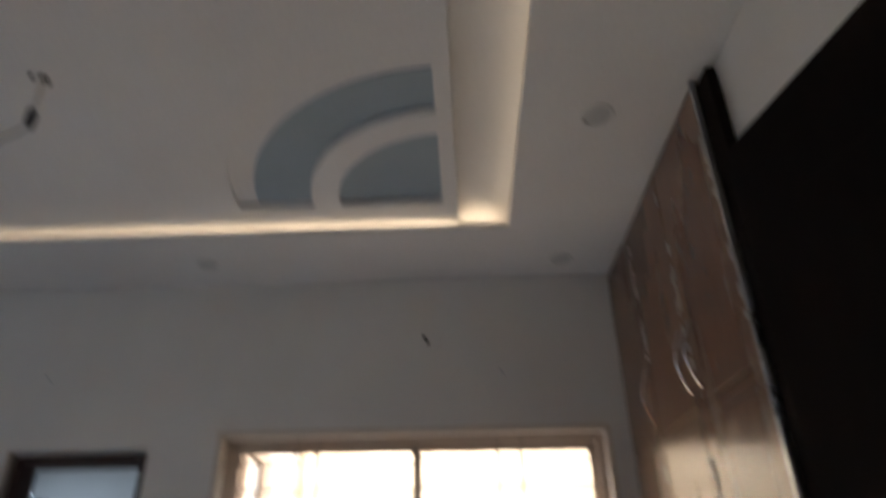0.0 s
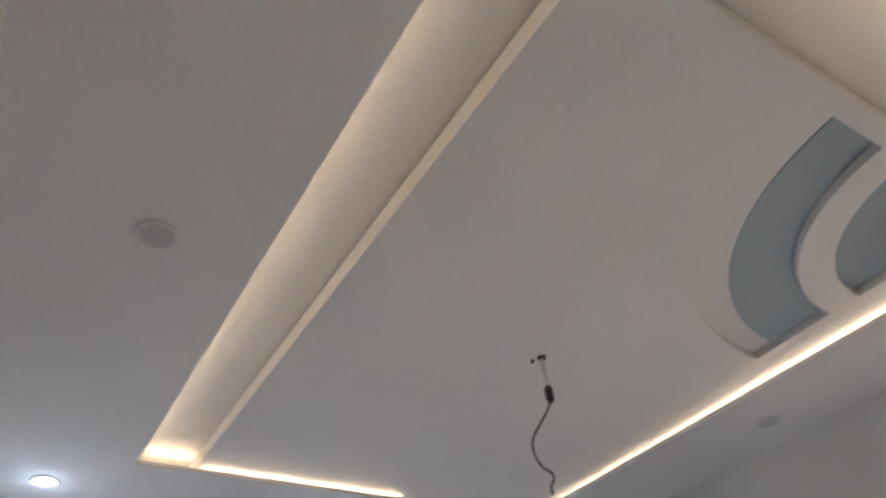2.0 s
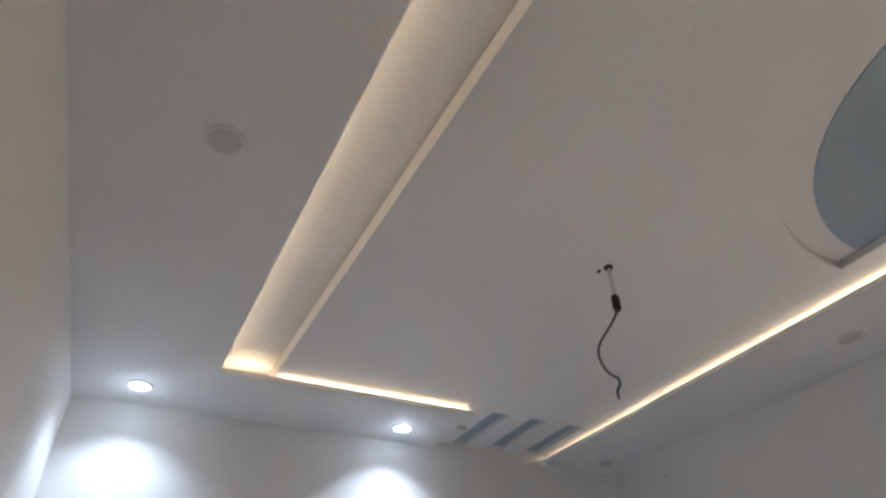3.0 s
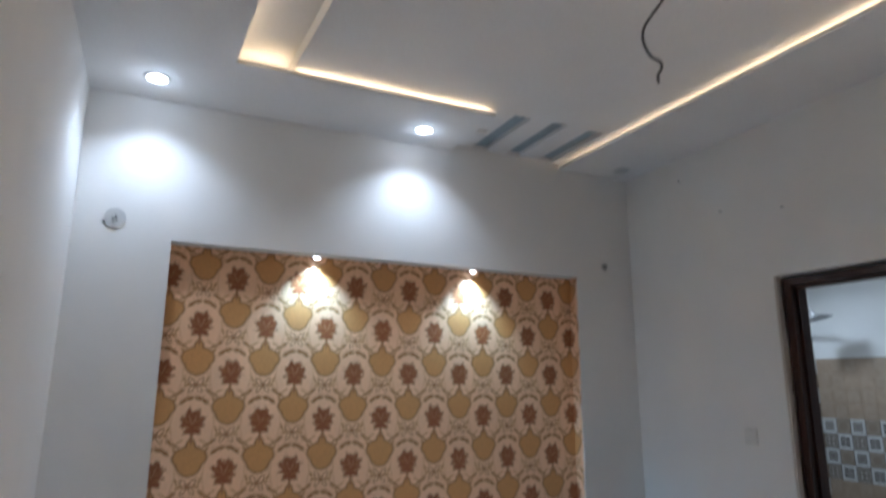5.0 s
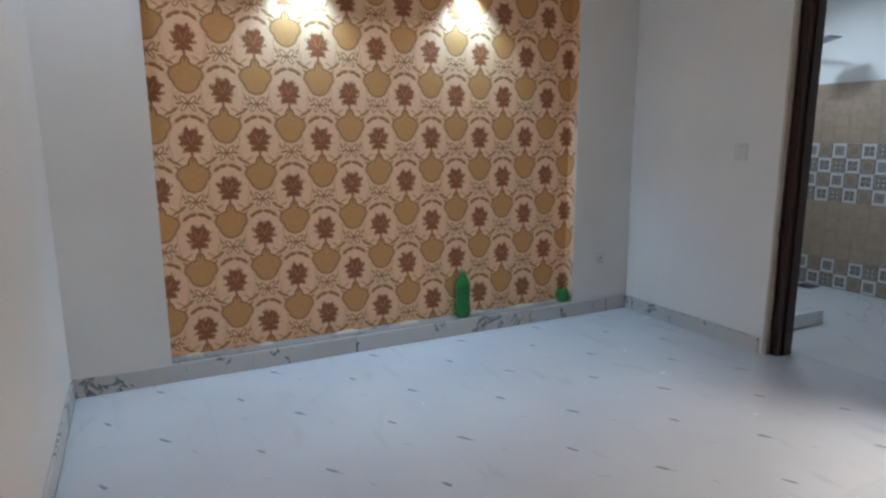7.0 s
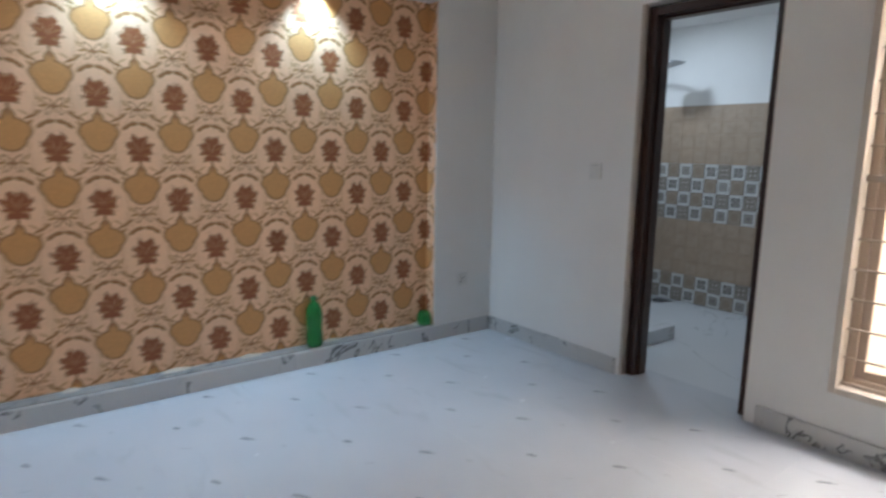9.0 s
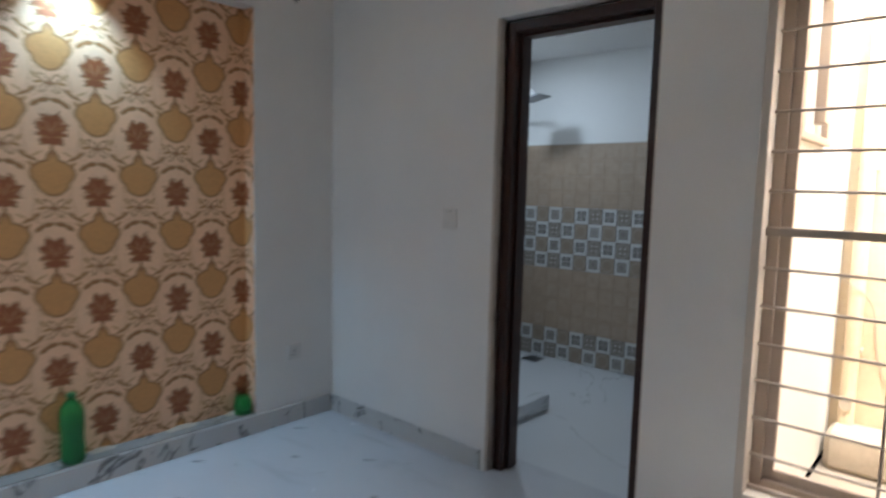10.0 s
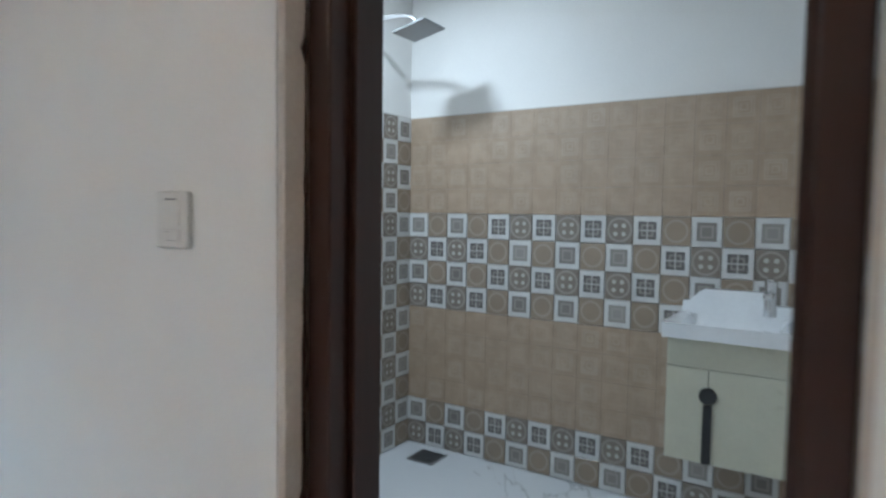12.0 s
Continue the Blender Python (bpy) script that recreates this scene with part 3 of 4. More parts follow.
# ---------------------------------------------------------------- bathroom door frame
def door_frame():
    th = empty("door_frame", (DX0, 0.06, 0), "dark brown polished wooden door frame with splashes of plaster", "door frame")
    y0, y1 = 0.050, 0.165
    w = 0.048
    def jamb(x0, x1, inner):
        bm = box_bm(x0, y0, 0.0005, x1, y1, DZ - 0.012, 0.003)
        s = 1 if inner > 0 else -1
        xe = x1 if s > 0 else x0
        box_bm(min(xe, xe + s * 0.014), y0 + 0.045, 0.001, max(xe, xe + s * 0.014), y1, DZ - w - 0.002, 0.002, bm=bm)
        return bm
    part("jamb", jamb(DX0 + 0.017, DX0 + 0.017 + w, 1), "dark_wood", th)
    part("jamb", jamb(DX1 - 0.010 - w, DX1 - 0.010, -1), "dark_wood", th)
    head = box_bm(DX0 + 0.017 + w, y0, DZ - 0.012 - w, DX1 - 0.010 - w, y1, DZ - 0.012, 0.003)
    box_bm(DX0 + 0.08, y0 + 0.045, DZ - 0.026 - w, DX1 - 0.08, y1, DZ - 0.012 - w, 0.002, bm=head)
    part("head", head, "dark_wood", th)
    rng = random.Random(4)
    for xa, s, d in ((DX0, 1, 0.0150), (DX1, -1, 0.0080)):
        part("plaster_edge", box_bm(min(xa, xa + s * d), 0.002, 0.001, max(xa, xa + s * d), y0 - 0.0005, DZ - 0.001, 0.002), "reveal_plaster", th, "rough grey plaster edge")
        over = bmesh.new()
        xs = xa + s * (d + 0.0012)
        n = 90
        cols = []
        w = 0.004
        for k in range(n + 1):
            w = min(max(w + rng.uniform(-0.0022, 0.0022), 0.0015), 0.010)
            extra = 0.010 if k in (31, 32, 63) else 0.0
            z = 0.002 + (DZ - 0.012) * k / n
            cols.append((over.verts.new((xs, y0 - 0.0005, z)), over.verts.new((xs, y0 - 0.0005 - w - extra, z)), over.verts.new((xa + s * (d - 0.001), y0 - 0.0005 - w - extra, z))))
        for a, c in zip(cols, cols[1:]):
            over.faces.new((a[0], a[1], c[1], c[0]))
            over.faces.new((a[1], a[2], c[2], c[1]))
        part("paint_overlap", over, "dark_wood", th, "uneven edge of dark paint")
    return th


door_frame()

# ---------------------------------------------------------------- window with sliding sashes and a grille
window = empty("window_1", (WX0, 0.0, WZ0), "beige aluminium sliding window behind a painted steel bar grille", "window")
window["kind"] = "structure"
def frame_bm(x0, x1, z0, z1, y0, y1, w, bev=0.003):
    bm = box_bm(x0, y0, z0, x0 + w, y1, z1, bev)
    box_bm(x1 - w, y0, z0, x1, y1, z1, bev, bm=bm)
    box_bm(x0 + w, y0, z0, x1 - w, y1, z0 + w, bev, bm=bm)
    box_bm(x0 + w, y0, z1 - w, x1 - w, y1, z1, bev, bm=bm)
    return bm


part("trim", frame_bm(WX0 - 0.012, WX1 + 0.012, WZ0 - 0.012, WZ1 + 0.012, -0.010, 0.028, 0.030), "window_trim", window, "pale painted window surround")
part("window_frame", frame_bm(WX0 + 0.004, WX1 - 0.004, WZ0 + 0.004, WZ1 - 0.004, 0.085, 0.165, 0.048), "window_aluminium", window)
part("reveal_lining", frame_bm(WX0 + 0.002, WX1 - 0.002, WZ0 + 0.002, WZ1 - 0.002, 0.030, 0.084, 0.014), "window_trim", window)
MX = 3.36
for x0, x1, yy in ((WX0 + 0.045, MX + 0.02, 0.100), (MX - 0.02, WX1 - 0.045, 0.128)):
    sash = part("sash", frame_bm(x0, x1, WZ0 + 0.05, WZ1 - 0.05, yy, yy + 0.024, 0.042), "window_aluminium", window)
    pane = part("pane", box_bm(x0 + 0.04, yy + 0.010, WZ0 + 0.09, x1 - 0.04, yy + 0.014, WZ1 - 0.09), "window_glass", sash, "clear glass pane")
    pane.visible_shadow = False
grille = new("grille")
grille.parent = window
grille.matrix_parent_inverse = Matrix.Translation((-WX0, 0, -WZ0))
GY = 0.055
k = 0
z = 0.437
while z < WZ1 - 0.05:
    if abs(z - 1.24) > 0.06:
        part("bar", cyl_bm((WX0 + 0.01, GY, z), (WX1 - 0.01, GY, z), 0.0055, n=8), "grille_paint", grille, smooth=True)
    z += 0.1345
part("flat_bar", box_bm(WX0 + 0.008, GY - 0.006, 1.225, WX1 - 0.008, GY + 0.006, 1.255, 0.002), "grille_paint", grille)
part("flat_bar", box_bm(WX0 + 0.008, GY - 0.006, 0.31, WX1 - 0.008, GY + 0.006, 0.325, 0.002), "grille_paint", grille)
for x in (2.72, 2.84, 3.79, 3.91):
    part("upright", cyl_bm((x, GY + 0.011, 0.31), (x, GY + 0.011, WZ1 - 0.02), 0.0055, n=8), "grille_paint", grille, smooth=True)

# ---------------------------------------------------------------- things in the light well
pipe = empty("drain_pipe", (2.425, 1.55, -0.05), "cream painted drain pipe in the corner of the light well", "pipe")
part("tube", cyl_bm((2.425, 1.55, -0.05), (2.425, 1.55, 3.4), 0.038, n=16), "outside_wall_paint", pipe, smooth=True)
part("clean_out", cyl_bm((2.425, 1.50, 0.27), (2.425, 1.512, 0.27), 0.030, n=16), "outside_concrete", pipe)
for zz in (0.55, 1.5, 2.6):
    part("clip", box_bm(2.38, 1.535, zz, 2.47, 1.599, zz + 0.025, 0.004), "outside_concrete", pipe)
loose = empty("loose_cable", (2.6, 1.59, 0.9), "thin loose cable hanging down the plastered light well wall", "cable")
part("cable", tube_bm([(2.34, 1.597, 0.93), (2.42, 1.500, 0.90), (2.50, 1.585, 0.78), (2.53, 1.593, 0.55), (2.60, 1.590, 0.35), (2.75, 1.55, 0.12)], 0.0025), "grille_paint", loose, smooth=True)
shell("ledge_light_well", box_bm(2.36, 1.36, -0.05, 4.79, 1.599, 0.16, 0.03), "outside_concrete", "bare concrete ledge at the foot of the wall")
w2 = empty("window_2", (BX + 0.20, 0.6, 1.58), "small beige aluminium bathroom window over the light well", "window")
w2["kind"] = "structure"
X2 = BX + 0.201
fr = box_bm(X2, 0.30, 1.58, X2 + 0.03, 0.36, 2.20, 0.003)
box_bm(X2, 0.76, 1.58, X2 + 0.03, 0.87, 2.20, 0.003, bm=fr)
box_bm(X2, 0.36, 1.58, X2 + 0.03, 0.76, 1.61, 0.003, bm=fr)
box_bm(X2, 0.36, 2.15, X2 + 0.03, 0.76, 2.20, 0.003, bm=fr)
part("window_frame", fr, "window_aluminium", w2)
part("sash", box_bm(X2, 0.61, 1.66, X2 + 0.045, 0.69, 2.14, 0.004), "window_aluminium", w2)
part("pane", box_bm(X2, 0.362, 1.615, X2 + 0.006, 0.758, 2.145), "ceramic_white", w2, "frosted white glass")

# ---------------------------------------------------------------- wardrobe
def wardrobe():
    x_n, x_s, ys = 4.475, 4.458, -1.60
    ang = math.atan2(x_s - x_n, -ys)
    th = empty("wardrobe", (x_n, -0.004, 0), "tall brown laminate wardrobe with closed doors beside the window", "wardrobe")
    length = math.hypot(x_s - x_n, ys)
    def bx(a0, a1, d0, d1, z0, z1, bev=0.002, bm=None):
        """a along the front from the north wall, d into the wardrobe."""
        bm = bm or bmesh.new()
        g = box_bm(d0, -a1, z0, d1, -a0, z1, bev)
        bmesh.ops.rotate(g, verts=g.verts, cent=(0, 0, 0), matrix=Matrix.Rotation(ang, 3, "Z"))
        bmesh.ops.translate(g, verts=g.verts, vec=(x_n, -0.004, 0))
        me = bpy.data.meshes.new("t")
        g.to_mesh(me)
        g.free()
        bm.from_mesh(me)
        bpy.data.meshes.remove(me)
        return bm
    part("body", bx(0.004, length - 0.005, 0.022, 0.042, 0.08, H - 0.004), "dark_wood", th, "dark wooden carcass")
    part("plinth", bx(0.004, length - 0.005, 0.03, 0.042, 0.001, 0.079), "dark_wood", th)
    n = 3
    w = length / n
    for i in range(n):
        a0, a1 = i * w + 0.004, (i + 1) * w - 0.004
        for z0, z1, low in ((0.09, 1.985, True), (2.045, H - 0.03, False)):
            door = part("door", bx(a0, a1, 0.0, 0.019, z0, z1), "laminate_brown", th, "brown laminate door")
            ha = a1 - 0.05 if i < 2 else a0 + 0.05
            zc = 1.2 if low else 2.22
            pts = [Vector((-0.001 - 0.035 * math.sin(math.pi * k / 6), -ha, zc - 0.12 + 0.04 * k)) for k in range(7)]
            pts = [Matrix.Rotation(ang, 3, "Z") @ p + Vector((x_n, -0.004, 0)) for p in pts]
            part("handle", tube_bm(pts, 0.006), "chrome", door, "curved chrome bow handle", smooth=True)
            rng = random.Random(i * 7 + low)
            for k in range(15):
                zz = rng.uniform(z0 + 0.05, z1 - 0.09)
                a = rng.choice((a0 + 0.001, a1 - 0.014))
                part("film_scrap", bx(a, a + rng.uniform(0.006, 0.020), -0.004, -0.0004, zz, zz + rng.uniform(0.02, 0.07), 0), "masking_film", door, "scrap of clear protective film")
    part("rail", bx(0.002, length - 0.004, 0.004, 0.02, 1.99, 2.04), "laminate_brown", th)
    part("edge_strip", bx(length - 0.003, length + 0.010, -0.003, 0.02, 0.02, H - 0.004), "silver_edge", th, "silver metal edge strip")
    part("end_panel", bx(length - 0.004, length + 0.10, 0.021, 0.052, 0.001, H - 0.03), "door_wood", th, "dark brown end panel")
    return th


wardrobe()

# ---------------------------------------------------------------- open room door leaf beside the camera
def door_leaf():
    hinge, tip = Vector((4.225, -3.48, 0)), Vector((4.040, -2.515, 0))
    d = (tip - hinge)
    length, ang = d.length, math.atan2(d.y, d.x)
    th = empty("door_leaf", hinge, "dark brown wooden door leaf standing open against the wall", "door")
    def bx(a0, a1, n0, n1, z0, z1, bev=0.003):
        g = box_bm(a0, n0, z0, a1, n1, z1, bev)
        bmesh.ops.rotate(g, verts=g.verts, cent=(0, 0, 0), matrix=Matrix.Rotation(ang, 3, "Z"))
        bmesh.ops.translate(g, verts=g.verts, vec=hinge)
        return g
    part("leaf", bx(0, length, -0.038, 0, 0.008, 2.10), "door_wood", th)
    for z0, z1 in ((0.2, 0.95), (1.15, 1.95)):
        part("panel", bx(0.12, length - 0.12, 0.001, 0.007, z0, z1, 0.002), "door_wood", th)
    for z in (0.25, 1.05, 1.85):
        part("hinge", bx(-0.045, 0.012, -0.030, -0.022, z, z + 0.1, 0.001), "grey_steel", th, "steel butt hinge")
    return th


door_leaf()

# ---------------------------------------------------------------- ceiling lights and wall fittings
def ceiling_ring(x, y, on):
    th = empty("ceiling_light", (x, y, H), "round recessed downlight, switched on, in the white ceiling border" if on else "round white recessed downlight, switched off, in the ceiling border", "ceiling light", "downlights round the tray")
    part("rim", lathe_bm([(0.050, H - 0.0005), (0.052, H - 0.006), (0.062, H - 0.007), (0.066, H - 0.002), (0.066, H - 0.0003)], 28, centre=(x, y, 0)), "white_plastic", th, smooth=True)
    part("lens", lathe_bm([(0.0495, H - 0.0008), (0.040, H - 0.004), (0.02, H - 0.005)], 24, centre=(x, y, 0)), "lamp_glow" if on else "lens_off", th, "glowing lens" if on else "frosted lens", smooth=True)


for x, y in ((0.28, -3.368), (0.255, -1.837)):
    ceiling_ring(x, y, True)
for x, y in ((2.277, -3.262), (4.16, -3.3), (4.165, -1.438), (4.181, -0.22), (2.21, -0.28), (0.19, -0.20)):
    ceiling_ring(x, y, False)

for y in (-2.41, -1.345):
    th = empty("niche_spotlight", (-0.03, y, NZ1), "small white spotlight under the top of the papered recess, switched on", "spotlight", "spotlights over the wallpaper")
    part("housing", lathe_bm([(0.020, 2.250), (0.022, NZ1 - 0.001)], 18, centre=(-0.04, y, 0)), "white_plastic", th, smooth=True)
    part("lens", lathe_bm([(0.017, 2.246), (0.019, 2.2495)], 18, centre=(-0.04, y, 0)), "lamp_glow", th, "glowing lens", smooth=True)

for y in (-3.505, -0.26):
    th = empty("wall_lamp_outlet", (0, y, 2.365), "round plastic wall lamp outlet with loose wires on the painted wall", "wall outlet", "wall lamp outlets")
    bm = cyl_bm((0.0005, y, 2.365), (0.008, y, 2.365), 0.052 if y < -3 else 0.018, n=24)
    part("cover", bm, "lens_off" if y < -3 else "grey_steel", th)
    part("wire", tube_bm([(0.008, y, 2.38), (0.03, y + 0.004, 2.37), (0.022, y + 0.01, 2.345)], 0.002), "cable_grey", th)
    part("wire", tube_bm([(0.008, y - 0.008, 2.365), (0.024, y - 0.012, 2.355), (0.018, y - 0.004, 2.33)], 0.002), "cable_grey", th)


def plate(name, m, w, h, label, category, holes):
    th = empty(name, m.translation, label, category)
    def put(bm):
        bmesh.ops.transform(bm, matrix=m, verts=bm.verts)
        return bm
    part("plate", put(box_bm(-w / 2, -0.011, -h / 2, w / 2, -0.0005, h / 2, 0.004, seg=2)), "white_plastic", th)
    for x, z, a, c, mat in holes:
        part("rocker" if mat != "black_rubber" else "mark", put(box_bm(x - a / 2, -0.0135, z - c / 2, x + a / 2, -0.0112, z + c / 2, 0.0006)), mat, th, "dark slot" if mat == "black_rubber" else "")
    return th


plate("light_switch", pose(0.929, 0, 1.212), 0.088, 0.100, "white rectangular light switch plate on the painted wall beside the doorway", "light switch",
      [(0, 0.028, 0.05, 0.012, "white_plastic"), (0, 0.004, 0.05, 0.03, "white_plastic"), (0, -0.028, 0.05, 0.022, "white_plastic"), (0, 0.036, 0.03, 0.002, "black_rubber"), (-0.008, -0.021, 0.02, 0.002, "black_rubber"), (0.004, -0.036, 0.03, 0.002, "black_rubber")])
plate("wall_socket", pose(0, -0.27, 0.41, rz=90), 0.088, 0.088, "white square power socket low on the painted wall", "wall socket",
      [(0, 0.008, 0.006, 0.018, "black_rubber"), (-0.012, -0.016, 0.016, 0.004, "black_rubber"), (0.014, -0.016, 0.004, 0.006, "black_rubber"), (0, 0.035, 0.03, 0.005, "white_plastic")])

# loose cable for a fan, hanging from the panel
th = empty("fan_hook", (2.16, -1.69, ZP), "fan hook with a loose grey supply cable hanging from the ceiling", "ceiling hook")
FX, FY = 2.156, -1.692
part("plate", lathe_bm([(0.016, ZP - 0.012), (0.020, ZP - 0.001)], 16, centre=(FX, FY, 0)), "black_rubber", th, smooth=True)
part("hook_end", cyl_bm((FX - 0.045, FY - 0.02, ZP - 0.006), (FX - 0.03, FY - 0.02, ZP - 0.001), 0.007, n=10), "black_rubber", th)
def lateral(a, dz):
    return (FX + 0.69 * a, FY + 0.72 * a, ZP + dz)


part("strap", box_bm(FX - 0.012, FY - 0.004, ZP - 0.14, FX + 0.008, FY + 0.003, ZP - 0.010, 0.002), "white_plastic", th, "pale strap")
part("connector", lathe_bm([(0.012, ZP - 0.215), (0.017, ZP - 0.20), (0.017, ZP - 0.155), (0.011, ZP - 0.142)], 14, centre=(FX, FY, 0)), "black_rubber", th, smooth=True)
part("cable", tube_bm([lateral(*p) for p in ((0, -0.21), (-0.030, -0.26), (-0.090, -0.34), (-0.104, -0.385), (-0.098, -0.43), (-0.080, -0.47), (-0.052, -0.495), (-0.048, -0.52), (-0.062, -0.545), (-0.062, -0.575))], 0.0050), "cable_grey", th, smooth=True)

# screw ends over the window
for x, z in ((3.405, 2.705), (3.82, 2.51)):
    th = empty("wall_screw", (x, 0, z), "bare screw end in a painted wall above the window", "screw", "screws over the window")
    part("shaft", tube_bm([(x, -0.0005, z), (x + 0.004, -0.02, z - 0.003), (x + 0.020, -0.040, z - 0.04)], 0.010 if x < 3.5 else 0.005), "cable_grey" if x < 3.5 else "chrome", th)

# ledge in the darkened marble, so less lit than its stone would be
part("ledge", box_bm(-ND + 0.001, NY0 + 0.001, NZ0 + 0.0005, 0.002, NY1 - 0.001, NZ0 + 0.004), "ledge_marble_dimmed", wall_west, "marble ledge, colour darkened to hold down the spotlight glare")
# plaster smears along the foot of the wallpaper
rng = random.Random(21)
y = NY0 + 0.08
while y < NY1 - 0.1:
    ln = rng.uniform(0.07, 0.16)
    sm = bmesh.new()
    n = 9
    ring = []
    for k in range(n + 1):
        u = k / n
        ring.append((y + u * ln, NZ0 + 0.006 + 0.012 * math.sin(math.pi * u) * rng.uniform(0.5, 1.1)))
    low = [(yy, NZ0 + 0.005 + 0.0 * rng.random() * math.sin(math.pi * k / n)) for k, (yy, _) in enumerate(ring)]
    rows = [[sm.verts.new((xx, p[0], p[1])) for p in line] for xx, line in ((-ND + 0.004, ring), (-ND + 0.010, ring), (-ND + 0.040, low), (-ND + 0.004, [(p[0], NZ0 + 0.0045) for p in low]))]
    for a, c in zip(rows, rows[1:]):
        for k in range(n):
            sm.faces.new((a[k], a[k + 1], c[k + 1], c[k]))
    part("plaster_smear", sm, "outside_concrete", wall_west, "dried cream plaster smear")
    y += ln + rng.uniform(0.16, 0.42)

for x, z in ((0.87, 2.60), (1.30, 2.52), (0.55, 2.9)):
    th = empty("wall_nail", (x, 0, z), "small steel nail driven into the painted wall", "nail", "nails in the window wall")
    part("shank", cyl_bm((x, 0.001, z), (x, -0.022, z + 0.002), 0.003, n=8), "grey_steel", th)
    part("head", cyl_bm((x, -0.022, z + 0.002), (x, -0.024, z + 0.002), 0.006, n=10), "grey_steel", th)

fringe = bmesh.new()
rng = random.Random(8)
n = 120
rowa = [(fringe.verts.new((-0.0045, NY1 - 0.0048, NZ0 + 0.01 + (NZ1 - NZ0 - 0.02) * k / n)), fringe.verts.new((-0.0045 - rng.uniform(0.001, 0.011), NY1 - 0.0046, NZ0 + 0.01 + (NZ1 - NZ0 - 0.02) * k / n))) for k in range(n + 1)]
for a, c in zip(rowa, rowa[1:]):
    fringe.faces.new((a[0], a[1], c[1], c[0]))
part("torn_edge", fringe, "wall_paint", wall_west, "torn white paper edge")

# ---------------------------------------------------------------- bottles on the ledge of the recess
def bottle(x, y, z, h, r, label, tilt=0):
    th = empty("bottle", (x, y, z), label, "bottle")
    prof = [(r * 0.8, 0), (r * 0.97, 0.008), (r, 0.02), (r, h * 0.25), (r * 0.93, h * 0.30), (r * 0.93, h * 0.42), (r, h * 0.48), (r, h * 0.66), (r * 0.96, h * 0.74), (r * 0.72, h * 0.83), (r * 0.38, h * 0.90), (r * 0.30, h * 0.915), (r * 0.32, h * 0.93)]
    part("body", lathe_bm([(a, b2 + z) for a, b2 in prof], 24, centre=(x, y, 0)), "green_glass", th, smooth=True)
    part("cap", lathe_bm([(r * 0.38, z + h * 0.932), (r * 0.40, z + h * 0.94), (r * 0.40, z + h * 0.985), (r * 0.30, z + h)], 16, centre=(x, y, 0)), "bottle_cap", th, "dark green cap", smooth=True)


plain("bottle_cap", (0.02, 0.16, 0.04), 0.4)
bottle(-0.045, -1.40, NZ0 + 0.0045, 0.315, 0.050, "tall green plastic bottle standing on the marble ledge before the wallpaper")
th = empty("bottle", (-0.045, -0.555, NZ0), "cut off bottom of a green bottle on the marble ledge", "bottle")
part("cup", lathe_bm([(0.034, NZ0 + 0.0045), (0.044, NZ0 + 0.008), (0.050, NZ0 + 0.04), (0.046, NZ0 + 0.075), (0.034, NZ0 + 0.10), (0.030, NZ0 + 0.10)], 20, centre=(-0.048, -0.565, 0)), "green_glass", th, smooth=True)

# ---------------------------------------------------------------- bathroom things
part_platform = shell("bathroom_platform", box_bm(0.001, WT, -0.002, 0.95, 0.965, 0.098, 0.004), "bath_floor_marble", "raised marble platform at the side of the bathroom")

drain = empty("floor_drain", (0.22, 1.86, 0), "square steel floor drain in the bathroom corner", "floor drain")
part("frame", box_bm(0.15, 1.80, -0.0025, 0.30, 1.95, 0.002, 0.001), "grey_steel", drain)
for k in range(5):
    part("slot", box_bm(0.165, 1.815 + k * 0.027, 0.0022, 0.285, 1.828 + k * 0.027, 0.0032), "black_rubber", drain, "dark slot")

sh = empty("shower", (0.0, 1.60, 2.1), "chrome overhead shower with a square head on a bent arm", "shower")
part("arm", tube_bm([(0.001, 1.60, 2.10), (0.10, 1.60, 2.115), (0.22, 1.60, 2.115), (0.30, 1.60, 2.095), (0.33, 1.60, 2.055)], 0.009), "chrome", sh, smooth=True)
part("flange", cyl_bm((0.0005, 1.60, 2.10), (0.01, 1.60, 2.10), 0.028, n=20), "chrome", sh)
hb = box_bm(-0.085, -0.085, -0.005, 0.085, 0.085, 0.005, 0.002)
bmesh.ops.transform(hb, matrix=Matrix.Translation((0.335, 1.60, 2.035)) @ Matrix.Rotation(radians(-12), 4, "Y"), verts=hb.verts)
part("head", hb, "grey_steel", sh, "square steel shower head")

